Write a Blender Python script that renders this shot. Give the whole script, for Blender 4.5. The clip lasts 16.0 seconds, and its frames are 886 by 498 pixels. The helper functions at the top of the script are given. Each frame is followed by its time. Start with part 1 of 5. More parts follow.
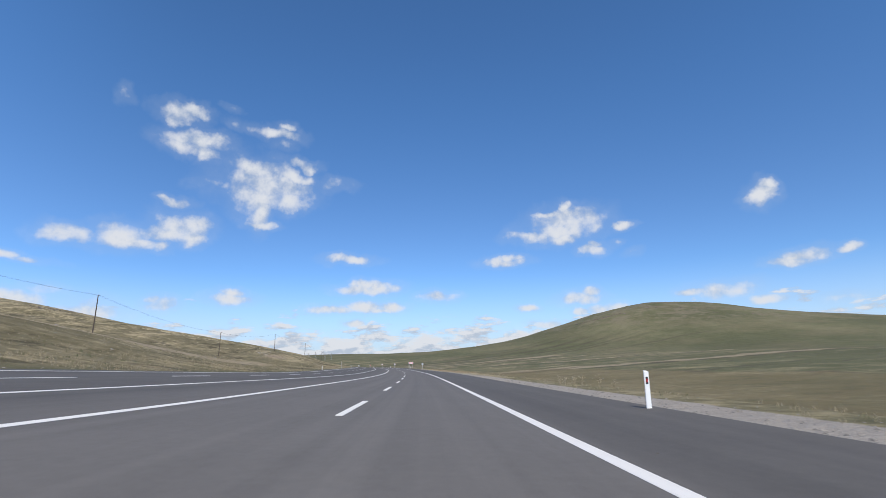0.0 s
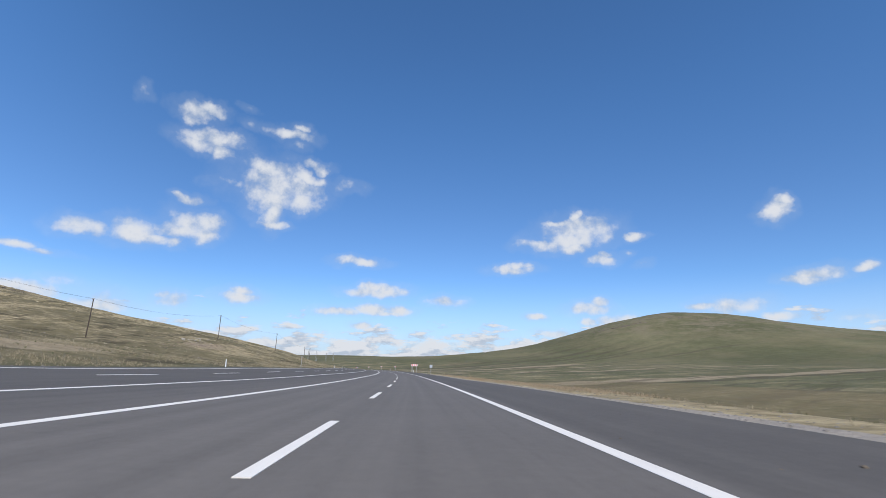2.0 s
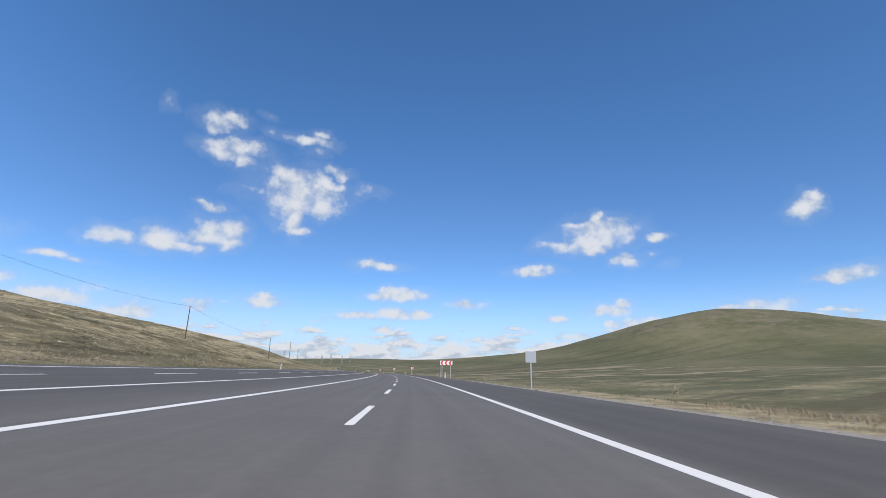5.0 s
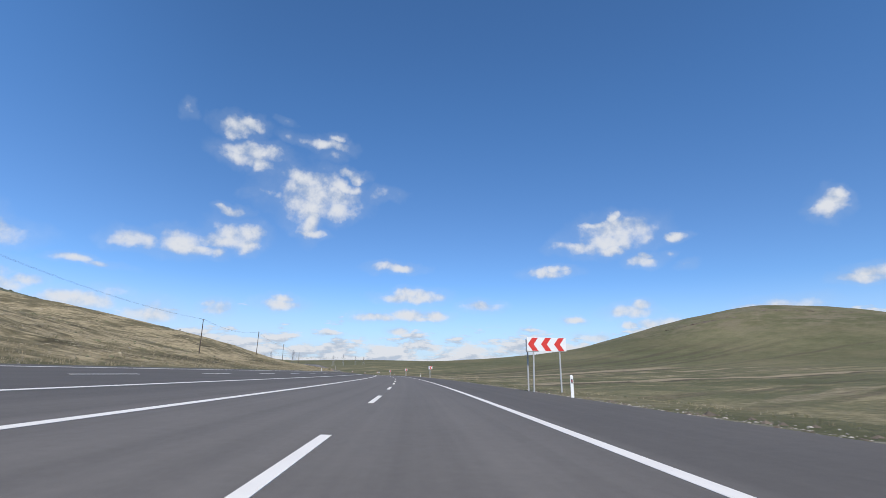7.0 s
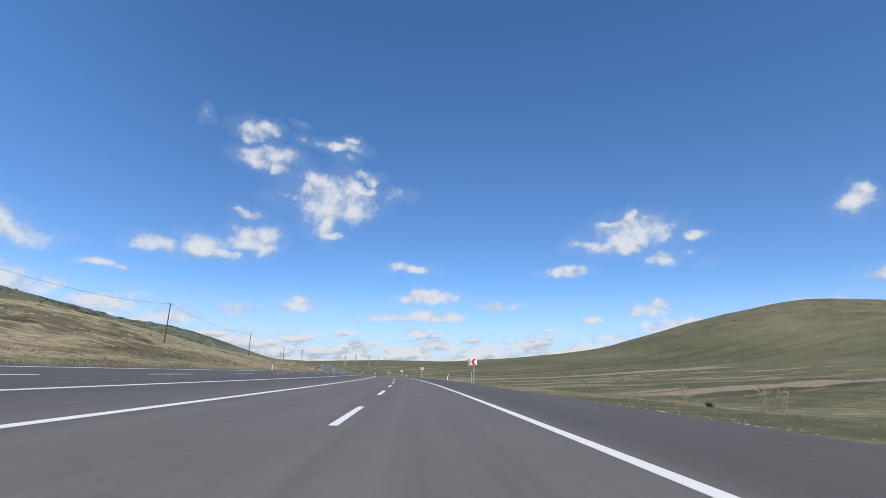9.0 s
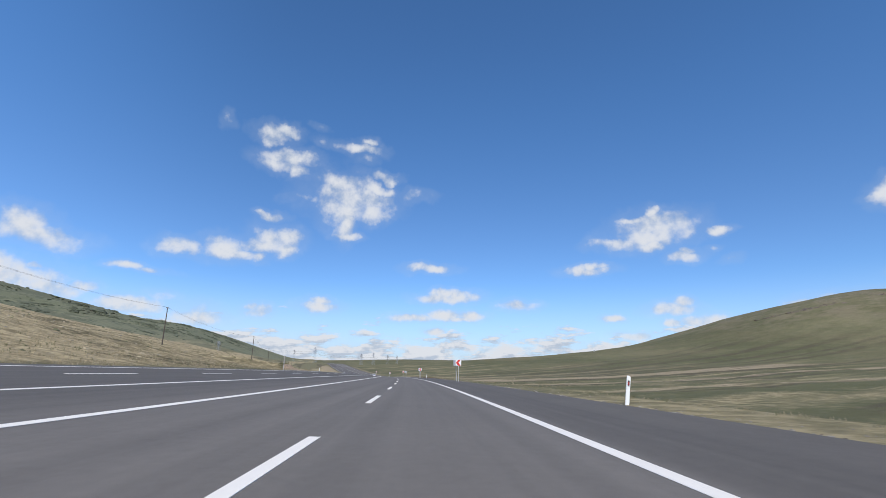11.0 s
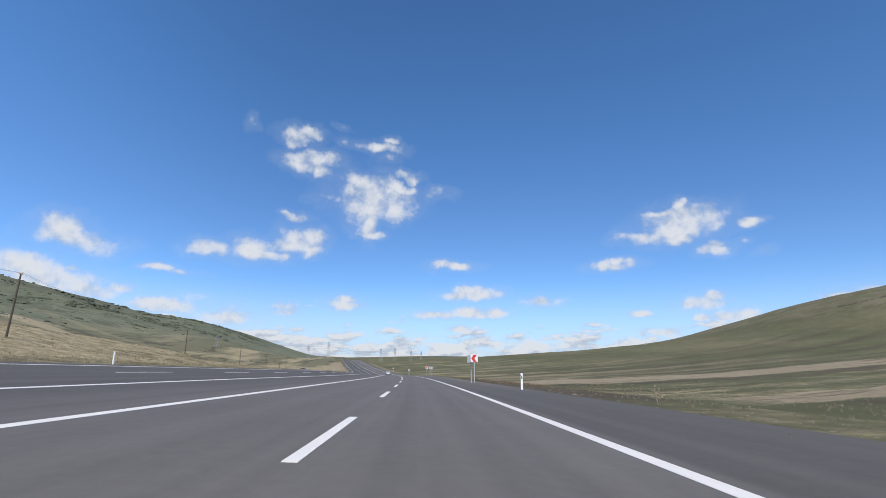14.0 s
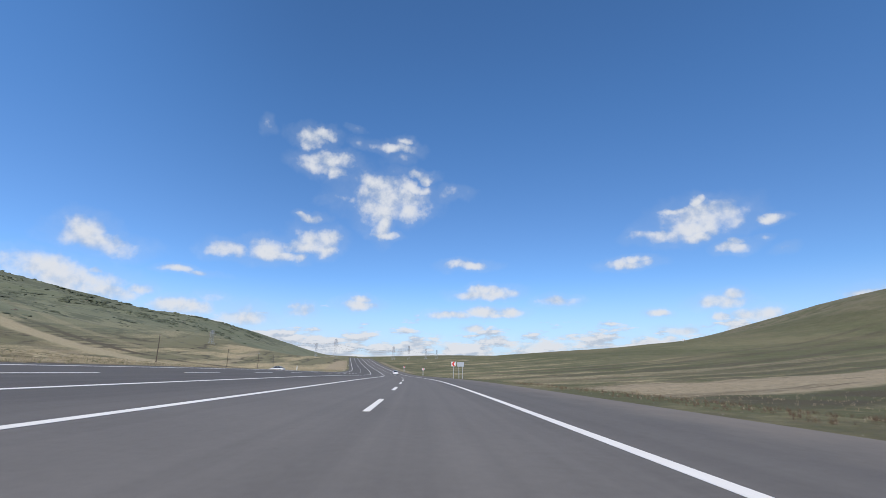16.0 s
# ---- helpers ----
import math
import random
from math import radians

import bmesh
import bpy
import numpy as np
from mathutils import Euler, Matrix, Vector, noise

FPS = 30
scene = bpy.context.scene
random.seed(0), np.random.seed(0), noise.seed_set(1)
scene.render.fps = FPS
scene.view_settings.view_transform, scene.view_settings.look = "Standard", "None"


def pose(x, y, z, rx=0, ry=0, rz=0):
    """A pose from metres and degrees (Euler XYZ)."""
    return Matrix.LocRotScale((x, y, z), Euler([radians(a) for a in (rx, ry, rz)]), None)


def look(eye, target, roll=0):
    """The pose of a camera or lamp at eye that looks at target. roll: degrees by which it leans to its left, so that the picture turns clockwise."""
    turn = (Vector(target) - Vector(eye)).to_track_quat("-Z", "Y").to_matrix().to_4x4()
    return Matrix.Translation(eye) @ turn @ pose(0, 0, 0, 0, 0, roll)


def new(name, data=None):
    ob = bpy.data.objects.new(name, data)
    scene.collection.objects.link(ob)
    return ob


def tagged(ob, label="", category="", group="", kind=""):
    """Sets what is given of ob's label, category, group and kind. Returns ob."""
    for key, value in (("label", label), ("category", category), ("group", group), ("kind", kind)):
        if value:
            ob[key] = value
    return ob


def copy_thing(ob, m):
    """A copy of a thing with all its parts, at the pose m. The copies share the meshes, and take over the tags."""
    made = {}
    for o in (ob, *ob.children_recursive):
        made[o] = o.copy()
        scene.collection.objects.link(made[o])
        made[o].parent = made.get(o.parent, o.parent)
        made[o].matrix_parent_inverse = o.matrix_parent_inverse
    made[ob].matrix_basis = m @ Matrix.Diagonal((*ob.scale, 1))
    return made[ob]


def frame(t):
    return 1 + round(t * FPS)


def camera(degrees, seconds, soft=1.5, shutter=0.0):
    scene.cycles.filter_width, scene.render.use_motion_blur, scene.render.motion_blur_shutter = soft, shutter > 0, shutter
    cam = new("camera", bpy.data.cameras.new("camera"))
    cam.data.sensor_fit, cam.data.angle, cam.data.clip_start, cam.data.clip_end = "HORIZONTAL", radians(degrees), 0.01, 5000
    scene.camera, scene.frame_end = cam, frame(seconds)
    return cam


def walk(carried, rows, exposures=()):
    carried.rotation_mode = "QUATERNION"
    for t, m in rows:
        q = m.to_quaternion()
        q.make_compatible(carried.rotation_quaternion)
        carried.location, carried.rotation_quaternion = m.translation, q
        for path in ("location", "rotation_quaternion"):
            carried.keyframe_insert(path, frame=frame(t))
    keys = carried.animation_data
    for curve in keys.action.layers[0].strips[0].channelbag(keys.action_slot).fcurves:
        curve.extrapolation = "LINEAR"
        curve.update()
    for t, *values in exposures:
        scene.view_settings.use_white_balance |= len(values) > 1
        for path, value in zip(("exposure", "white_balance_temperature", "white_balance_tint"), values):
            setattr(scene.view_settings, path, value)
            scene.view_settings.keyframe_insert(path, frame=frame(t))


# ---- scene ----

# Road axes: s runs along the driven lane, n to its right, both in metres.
STRAIGHT_FROM = 432.0


def heading_at(s):
    """Heading of the road, radians to the left of +y."""
    s = np.asarray(s, float)
    c = np.clip(s, -60.0, STRAIGHT_FROM)
    bend = 4.7347e-4 * c + 7.968e-7 * c**2 - 1.2432e-9 * c**3
    return bend + 0.00060 * np.clip(s - STRAIGHT_FROM, 0, 250)


STATION = np.arange(-400.0, 4801.0, 1.0)
_h = heading_at(STATION)
_x = np.concatenate([[0], np.cumsum(-(np.sin(_h[1:]) + np.sin(_h[:-1])) / 2)])
_y = np.concatenate([[0], np.cumsum((np.cos(_h[1:]) + np.cos(_h[:-1])) / 2)])
_x, _y = _x - _x[400], _y - _y[400]


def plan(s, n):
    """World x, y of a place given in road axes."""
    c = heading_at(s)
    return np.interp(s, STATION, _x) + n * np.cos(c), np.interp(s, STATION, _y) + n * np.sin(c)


# Long profile: a gentle fall that flattens out, a shallow dip, then a climb over a broad rise.
_grade = np.interp(STATION, (-60, 0, 13, 27, 54, 81, 108, 176, 243, 311, 365, 405, 432, 470), (-1.0, -1.0, -0.72, -0.60, -0.40, -0.34, -0.20, 0.0, 0.0, 0.0, -0.12, -0.25, -0.25, 0.0))
_fall = np.cumsum(np.tan(np.radians(_grade)))
_rise = np.interp(STATION, (470, 530, 590, 640, 690, 750, 810, 870, 930, 990, 1050), (0, -0.55, -1.0, -0.45, 0.9, 3.0, 5.5, 8.2, 11.0, 13.1, 13.8))
_rise = np.convolve(np.pad(_rise, 25, mode="edge"), np.ones(51) / 51, mode="valid") + _fall - _fall[400]


def profile(s):
    return np.interp(s, STATION, _rise)


# Cross section: the far carriageway lies higher; the whole road leans into the bend.
BANK_S = (-60, 0, 13, 27, 40, 54, 68, 81, 95, 108, 176, 243, 311, 405, 432, 520)
BANK_DEG = (-1.75, -1.75, -1.05, -0.62, -0.07, 0.47, 0.81, 0.91, 0.73, 0.37, 0.33, 0.21, 0.06, -0.33, -0.23, 0.0)
SECTION_N = (-17.7, -16.3, -12.6, -8.9, -6.6, -4.84, -3.0, -1.2, 2.5, 5.8)
SECTION_Z = (1.13, 1.02, 0.73, 0.44, 0.305, 0.205, 0.10, 0.02, -0.03, 0.06)


def cross(s, n):
    """Height of the road's surface over its long profile."""
    n = np.clip(n, -17.7, 5.8)
    return np.interp(n, SECTION_N, SECTION_Z) + n * np.tan(np.radians(np.interp(s, BANK_S, BANK_DEG)))


# ---- camera ----
SPEED, EYE = 27.0, 0.86
cam = camera(86.05, 16.0, soft=0.8, shutter=0.05)
# seconds, yaw, pitch, roll in degrees, metres to the right of the lane's line
PATH = [
    (0.0, -2.30, 13.55, -1.30, 0.50),
    (0.5, -2.07, 13.85, -0.60, 0.42),
    (1.0, -1.81, 13.97, -0.17, 0.34),
    (1.5, -1.51, 14.09, 0.38, 0.26),
    (2.0, -1.15, 14.18, 0.92, 0.18),
    (2.5, -0.77, 14.21, 1.26, 0.07),
    (3.0, -0.47, 14.24, 1.36, -0.04),
    (3.5, -0.08, 14.30, 1.18, -0.13),
    (4.0, 0.32, 14.39, 0.82, -0.22),
    (5.2, 1.48, 14.58, 0.76, -0.14),
    (6.5, 2.72, 14.73, 0.80, -0.06),
    (7.0, 3.21, 14.73, 0.75, -0.02),
    (7.5, 3.73, 14.71, 0.70, 0.02),
    (8.0, 4.18, 14.65, 0.66, 0.05),
    (8.5, 4.64, 14.72, 0.66, 0.08),
    (9.0, 5.12, 14.77, 0.66, 0.09),
    (10.2, 6.51, 14.73, 0.58, 0.11),
    (11.5, 8.04, 14.63, 0.51, 0.14),
    (12.0, 8.59, 14.56, 0.52, 0.12),
    (12.5, 9.08, 14.50, 0.45, 0.10),
    (13.0, 9.48, 14.45, 0.36, 0.07),
    (13.5, 9.89, 14.40, 0.28, 0.03),
    (14.0, 10.31, 14.33, 0.22, 0.00),
    (14.5, 10.75, 14.29, 0.16, -0.01),
    (15.0, 11.21, 14.24, 0.12, -0.03),
    (15.5, 11.66, 14.21, 0.14, -0.04),
    (16.0, 12.09, 14.29, 0.22, -0.06),
]


def driven(t):
    """Metres along the lane: a steady speed, with small gains and losses."""
    return SPEED * t + float(np.interp(t, (0, 1, 2, 3, 4, 6.5, 8.5, 11.5, 14.5, 16), (1.5, 1.45, 1.25, 0.7, 0.2, 0.0, 0.0, 0.3, 0.65, 0.65)))


def drive(t, yaw, pitch, roll, side):
    s = driven(t)
    x, y = plan(s, side)
    a, b = radians(yaw), radians(pitch)
    ahead = Vector((-math.sin(a) * math.cos(b), math.cos(a) * math.cos(b), math.sin(b)))
    eye = Vector((float(x), float(y), float(profile(s)) + EYE))
    return look(eye, eye + 2 * ahead, roll)


walk(cam, [(row[0], drive(*row)) for row in PATH])

# ---- light ----
SUN_TURN, SUN_UP = radians(-172.0), radians(47.0)   # left of +y; above the horizon
sun_way = Vector((-math.sin(SUN_TURN) * math.cos(SUN_UP), math.cos(SUN_TURN) * math.cos(SUN_UP), math.sin(SUN_UP)))
sun_data = bpy.data.lights.new("sun", "SUN")
sun_data.energy, sun_data.angle, sun_data.color = 4.2, radians(0.53), (1.0, 0.925, 0.83)
new("sun", sun_data).matrix_world = look(sun_way * 50, (0, 0, 0))
scene.view_settings.exposure = 0.0


class Nodes:
    """Short hand for a node tree."""

    def __init__(self, tree):
        self.tree = tree
        tree.nodes.clear()

    def add(self, kind):
        return self.tree.nodes.new(kind)

    def stored(self, name):
        node = self.add("ShaderNodeAttribute")
        node.attribute_name = name
        return node.outputs["Fac"]

    def along(self):
        node = self.add("ShaderNodeUVMap")
        node.uv_map = "along"
        return node.outputs[0]

    def put(self, socket, value):
        if isinstance(value, bpy.types.NodeSocket):
            self.tree.links.new(value, socket)
        else:
            socket.default_value = value

    def math(self, op, a, b=None, c=None, clamp=False):
        node = self.add("ShaderNodeMath")
        node.operation, node.use_clamp = op, clamp
        for n, v in enumerate((a, b, c)):
            if v is not None:
                self.put(node.inputs[n], v)
        return node.outputs[0]

    def vec(self, op, a, b=None):
        node = self.add("ShaderNodeVectorMath")
        node.operation = op
        self.put(node.inputs[0], a)
        if b is not None:
            self.put(node.inputs[1], b)
        return node.outputs["Value"] if op in ("DOT_PRODUCT", "LENGTH") else node.outputs[0]

    def scaler(self):
        node = self.add("ShaderNodeVectorMath")
        node.operation = "SCALE"
        return node

    def noise(self, vector, scale, detail=4.0, rough=0.55):
        node = self.add("ShaderNodeTexNoise")
        self.put(node.inputs["Vector"], vector)
        self.put(node.inputs["Scale"], scale)
        self.put(node.inputs["Detail"], detail)
        self.put(node.inputs["Roughness"], rough)
        return node

    def ramp(self, value, low, high, to_low=0.0, to_high=1.0):
        node = self.add("ShaderNodeMapRange")
        node.interpolation_type = "SMOOTHSTEP"
        for socket, v in zip(node.inputs, (value, low, high, to_low, to_high)):
            self.put(socket, v)
        return node.outputs[0]

    def band(self, value, middle, half, soft=0.35):
        """1 within half of the middle, falling off over a share of it."""
        off = self.math("ABSOLUTE", self.math("SUBTRACT", value, middle))
        return self.ramp(off, half * (1 + soft), half * (1 - soft))

    def mix(self, fac, a, b):
        node = self.add("ShaderNodeMix")
        node.data_type = "RGBA"
        self.put(node.inputs[0], fac)
        for socket, v in ((node.inputs[6], a), (node.inputs[7], b)):
            self.put(socket, (*v, 1.0) if isinstance(v, tuple) and len(v) == 3 else v)
        return node.outputs[2]


# Cumulus clouds: turn to the left of +y, height, half width, half height, in degrees.
HIGH_CLOUDS = [
    (29.1, 26.5, 1.6, 0.71), (27.2, 26.9, 1.3, 0.48), (29.6, 25.8, 0.7, 0.47), (27.1, 24.1, 2.4, 0.79), (27.8, 23.2, 1.6, 0.67), (25.8, 22.9, 0.9, 0.80),
    (25.5, 24.3, 0.8, 0.55), (18.2, 26.1, 1.8, 0.57), (17.2, 27.0, 1.0, 0.44), (20.6, 22.0, 2.3, 0.96), (19.5, 20.5, 3.4, 1.82), (20.7, 18.8, 2.0, 1.30),
    (17.3, 20.3, 2.7, 1.18), (19.6, 17.2, 0.9, 1.44), (19.1, 15.9, 1.3, 0.39), (16.3, 18.8, 1.4, 0.86), (15.2, 22.9, 1.3, 0.52), (15.8, 21.5, 1.5, 0.59),
    (28.2, 17.4, 1.2, 0.43),
]
MIDDLE_CLOUDS = [
    (37.3, 12.9, 1.7, 0.68), (32.9, 13.2, 1.6, 1.01), (30.8, 12.7, 1.9, 0.54), (29.1, 12.5, 0.9, 0.55), (27.8, 14.7, 2.1, 1.12), (29.0, 13.9, 2.2, 0.80),
    (26.6, 13.7, 1.2, 0.63), (9.0, 12.3, 2.2, 0.47), (50.4, 12.8, 1.6, 1.15), (48.6, 12.0, 2.5, 0.85), (41.8, 10.3, 1.2, 0.32), (-9.8, 11.7, 2.0, 0.46),
    (-10.6, 12.2, 1.1, 0.33), (50.6, 8.0, 3.6, 1.3), (52.8, 9.2, 2.2, 1.0), (47.4, 7.4, 2.0, 0.65), (44.6, 8.0, 0.9, 0.44), (48.9, 9.2, 0.7, 0.37),
    (41.2, 6.4, 2.6, 0.65), (34.6, 5.5, 2.0, 0.62), (52.3, 8.5, 1.1, 0.89), (-30.2, 6.8, 1.2, 0.36),
]
EAST_CLOUDS = [
    (-17.5, 15.9, 3.0, 1.27), (-18.5, 16.7, 2.1, 0.82), (-16.5, 14.8, 2.7, 0.96), (-13.9, 14.5, 2.3, 0.52), (-15.7, 17.0, 1.5, 0.45), (-17.9, 17.7, 0.6, 0.51),
    (-19.7, 16.1, 1.2, 0.94), (-17.0, 13.8, 1.2, 0.45), (-20.5, 12.6, 1.2, 0.56), (-20.9, 13.2, 0.6, 0.37), (-23.7, 15.0, 1.1, 0.30), (-37.5, 15.8, 1.0, 0.88),
    (-38.2, 16.4, 0.6, 0.56), (-36.9, 15.7, 0.8, 0.47), (-40.5, 9.5, 1.5, 0.48), (-43.5, 9.6, 0.7, 0.30), (-33.0, 6.8, 2.3, 0.69), (-36.7, 5.6, 1.1, 0.38),
]
LOW_CLOUDS = [
    (28.6, 6.7, 1.2, 0.55), (29.4, 7.1, 0.7, 0.30), (21.9, 7.5, 1.7, 0.51), (21.7, 8.1, 1.1, 0.38), (6.8, 8.8, 2.9, 0.47), (6.6, 9.2, 1.9, 0.47),
    (11.3, 6.3, 1.9, 0.40), (7.1, 6.7, 1.9, 0.53), (4.2, 6.7, 1.6, 0.47), (5.6, 6.3, 1.4, 0.27), (8.4, 4.7, 1.0, 0.33), (-1.4, 7.8, 1.8, 0.47),
    (-18.3, 7.0, 1.8, 0.56), (-19.5, 7.7, 0.8, 0.43), (-12.4, 6.1, 1.0, 0.32), (-21.1, 5.5, 1.7, 0.54), (-18.6, 5.4, 0.7, 0.37), (-14.1, 4.1, 1.6, 0.38),
    (9.6, 2.8, 2.4, 0.39), (0.3, 2.7, 3.3, 0.46), (-39.1, 9.0, 1.5, 0.40), (-39.6, 9.4, 0.7, 0.25),
]
WISPS = [
    (23.3, 27.9, 0.7, 0.37), (22.5, 26.3, 1.0, 0.50), (20.8, 26.2, 0.9, 0.56), (17.7, 24.9, 1.2, 0.64), (24.4, 19.5, 1.6, 0.51), (11.0, 21.1, 1.9, 0.60),
    (39.6, 10.0, 1.8, 0.27), (-23.0, 13.2, 0.6, 0.31), (-24.7, 11.6, 0.8, 0.42), (34.5, 27.0, 0.8, 0.67), (38.0, 7.5, 1.3, 0.55), (34.8, 6.3, 1.7, 0.80),
    (-42.7, 5.1, 1.9, 0.45),
]


def make_sky():
    world = bpy.data.worlds.new("sky")
    world.use_nodes = True
    scene.world = world
    k = Nodes(world.node_tree)
    sky = k.add("ShaderNodeTexSky")
    sky.sky_type, sky.sun_disc = "NISHITA", False
    sky.sun_elevation, sky.sun_rotation = SUN_UP, -SUN_TURN
    sky.altitude, sky.air_density, sky.dust_density, sky.ozone_density = 1700.0, 1.0, 0.6, 2.0
    way = k.add("ShaderNodeTexCoord").outputs["Generated"]
    part = k.add("ShaderNodeSeparateXYZ")
    k.put(part.inputs[0], way)
    turn = k.math("DEGREES", k.math("ARCTAN2", k.math("MULTIPLY", part.outputs[0], -1.0), part.outputs[1]))
    up = k.math("DEGREES", k.math("ARCSINE", part.outputs[2]))
    flat = k.add("ShaderNodeCombineXYZ")
    k.put(flat.inputs[0], turn)
    k.put(flat.inputs[1], up)
    # billows push the outlines about, less towards the horizon
    puff = k.noise(way, 17.0, 4.0, 0.52).outputs["Color"]
    push = k.vec("MULTIPLY", k.vec("SUBTRACT", puff, (0.5, 0.5, 0.5)), (4.6, 3.2, 0.0))
    size = k.ramp(up, 2.0, 24.0, 0.34, 1.0)
    scaled = k.scaler()
    k.put(scaled.inputs[0], push)
    k.put(scaled.inputs["Scale"], size)
    place = k.vec("ADD", flat.outputs[0], scaled.outputs[0])
    field = -3.0
    for clouds, full in ((HIGH_CLOUDS, 1.0), (MIDDLE_CLOUDS, 1.0), (EAST_CLOUDS, 1.0), (LOW_CLOUDS, 1.0), (WISPS, 0.30)):
        for turn0, up0, wide, high in clouds:
            off = k.vec("MULTIPLY", k.vec("SUBTRACT", place, (turn0, up0, 0.0)), (0.70 / wide, 0.70 / high, 0.0))
            field = k.math("MAXIMUM", k.math("SUBTRACT", full, k.vec("DOT_PRODUCT", off, off)), field)
    fine = k.noise(way, 30.0, 5.0, 0.54).outputs[0]
    body = k.math("ADD", field, k.math("MULTIPLY", k.math("SUBTRACT", fine, 0.5), 2.3))
    thick = k.ramp(body, -0.40, 1.30)
    veil = k.math("MULTIPLY", k.ramp(body, -2.0, 0.2), 0.12)
    # rows of small flat-based cumulus near the horizon, more of them to the left
    bank_at = k.vec("MULTIPLY", flat.outputs[0], (0.19, 0.62, 0.0))
    rows = k.noise(bank_at, 1.15, 7.0, 0.58).outputs[0]
    rows_above = k.noise(k.vec("ADD", bank_at, (0.0, 0.22, 0.0)), 1.15, 7.0, 0.58).outputs[0]
    more = k.math("MULTIPLY", k.ramp(turn, 14.0, 36.0), 0.05)
    limit = k.math("SUBTRACT", k.ramp(up, 0.6, 8.5, 0.335, 0.70), more)
    over = k.math("SUBTRACT", rows, limit)
    bank = k.math("MULTIPLY", k.ramp(over, -0.02, 0.12), k.math("MULTIPLY", k.ramp(up, -0.6, 0.3), k.ramp(up, 9.5, 7.0)))
    mist = k.math("MULTIPLY", k.math("MULTIPLY", k.ramp(up, 5.5, 0.2), 0.45), k.ramp(over, -0.22, 0.05))
    cover = k.math("MAXIMUM", k.math("MULTIPLY", thick, 0.98), k.math("MULTIPLY", bank, 0.97))
    cover = k.math("MAXIMUM", cover, k.math("MAXIMUM", veil, mist))
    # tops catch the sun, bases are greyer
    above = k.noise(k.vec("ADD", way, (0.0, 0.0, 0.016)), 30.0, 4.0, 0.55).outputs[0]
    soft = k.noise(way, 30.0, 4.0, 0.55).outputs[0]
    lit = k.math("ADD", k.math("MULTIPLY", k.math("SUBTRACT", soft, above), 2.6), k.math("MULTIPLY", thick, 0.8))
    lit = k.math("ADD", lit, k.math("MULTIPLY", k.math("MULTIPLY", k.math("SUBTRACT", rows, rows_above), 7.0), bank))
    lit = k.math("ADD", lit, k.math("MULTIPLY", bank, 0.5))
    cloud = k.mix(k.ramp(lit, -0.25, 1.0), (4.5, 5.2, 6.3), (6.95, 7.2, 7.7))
    haze = k.ramp(up, 11.0, -0.5)
    deep = k.vec("MULTIPLY", sky.outputs[0], (0.80, 1.12, 1.45))
    rich = k.vec("MULTIPLY", sky.outputs[0], (0.78, 1.25, 1.63))
    deep = k.mix(k.ramp(up, 12.0, 34.0), deep, rich)
    # thin haze pales the sky away to the left
    pale = k.scaler()
    k.put(pale.inputs[0], deep)
    k.put(pale.inputs["Scale"], k.ramp(turn, 26.0, 66.0, 1.0, 1.30))
    deep = pale.outputs[0]
    base = k.mix(k.math("MULTIPLY", haze, k.ramp(turn, 8.0, 46.0, 0.66, 0.92)), deep, (5.75, 6.55, 7.95))
    back = k.add("ShaderNodeBackground")
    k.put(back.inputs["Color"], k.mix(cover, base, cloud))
    k.put(back.inputs["Strength"], 0.105)
    out = k.add("ShaderNodeOutputWorld")
    k.tree.links.new(back.outputs[0], out.inputs["Surface"])


make_sky()


# ---- materials ----
def surface(name, colour, rough=0.8, metal=0.0, grain=0.0, scale=20.0, bump=0.0, spread=0.0):
    """A plain surface with two scales of variation in tone."""
    mat = bpy.data.materials.new(name)
    mat.use_nodes = True
    k = Nodes(mat.node_tree)
    shader, out = k.add("ShaderNodeBsdfPrincipled"), k.add("ShaderNodeOutputMaterial")
    k.tree.links.new(shader.outputs[0], out.inputs[0])
    at = k.add("ShaderNodeTexCoord").outputs["Object"]
    small, large = k.noise(at, scale, 5.0).outputs[0], k.noise(at, scale / 9, 3.0).outputs[0]
    tone = k.math("ADD", k.math("MULTIPLY", k.math("SUBTRACT", small, 0.5), 2 * grain), k.math("MULTIPLY", k.math("SUBTRACT", large, 0.5), 1.6 * grain))
    if spread:
        one = k.add("ShaderNodeNewGeometry").outputs["Random Per Island"]
        tone = k.math("ADD", tone, k.math("MULTIPLY", k.math("SUBTRACT", one, 0.5), spread))
    tone = k.math("ADD", tone, 1.0)
    rgb = k.scaler()
    rgb.inputs[0].default_value = colour
    k.put(rgb.inputs["Scale"], tone)
    k.put(shader.inputs["Base Color"], rgb.outputs[0])
    shader.inputs["Roughness"].default_value, shader.inputs["Metallic"].default_value = rough, metal
    if bump:
        node = k.add("ShaderNodeBump")
        node.inputs["Strength"].default_value, node.inputs["Distance"].default_value = bump, 0.02
        k.put(node.inputs["Height"], small)
        k.tree.links.new(node.outputs[0], shader.inputs["Normal"])
    return mat


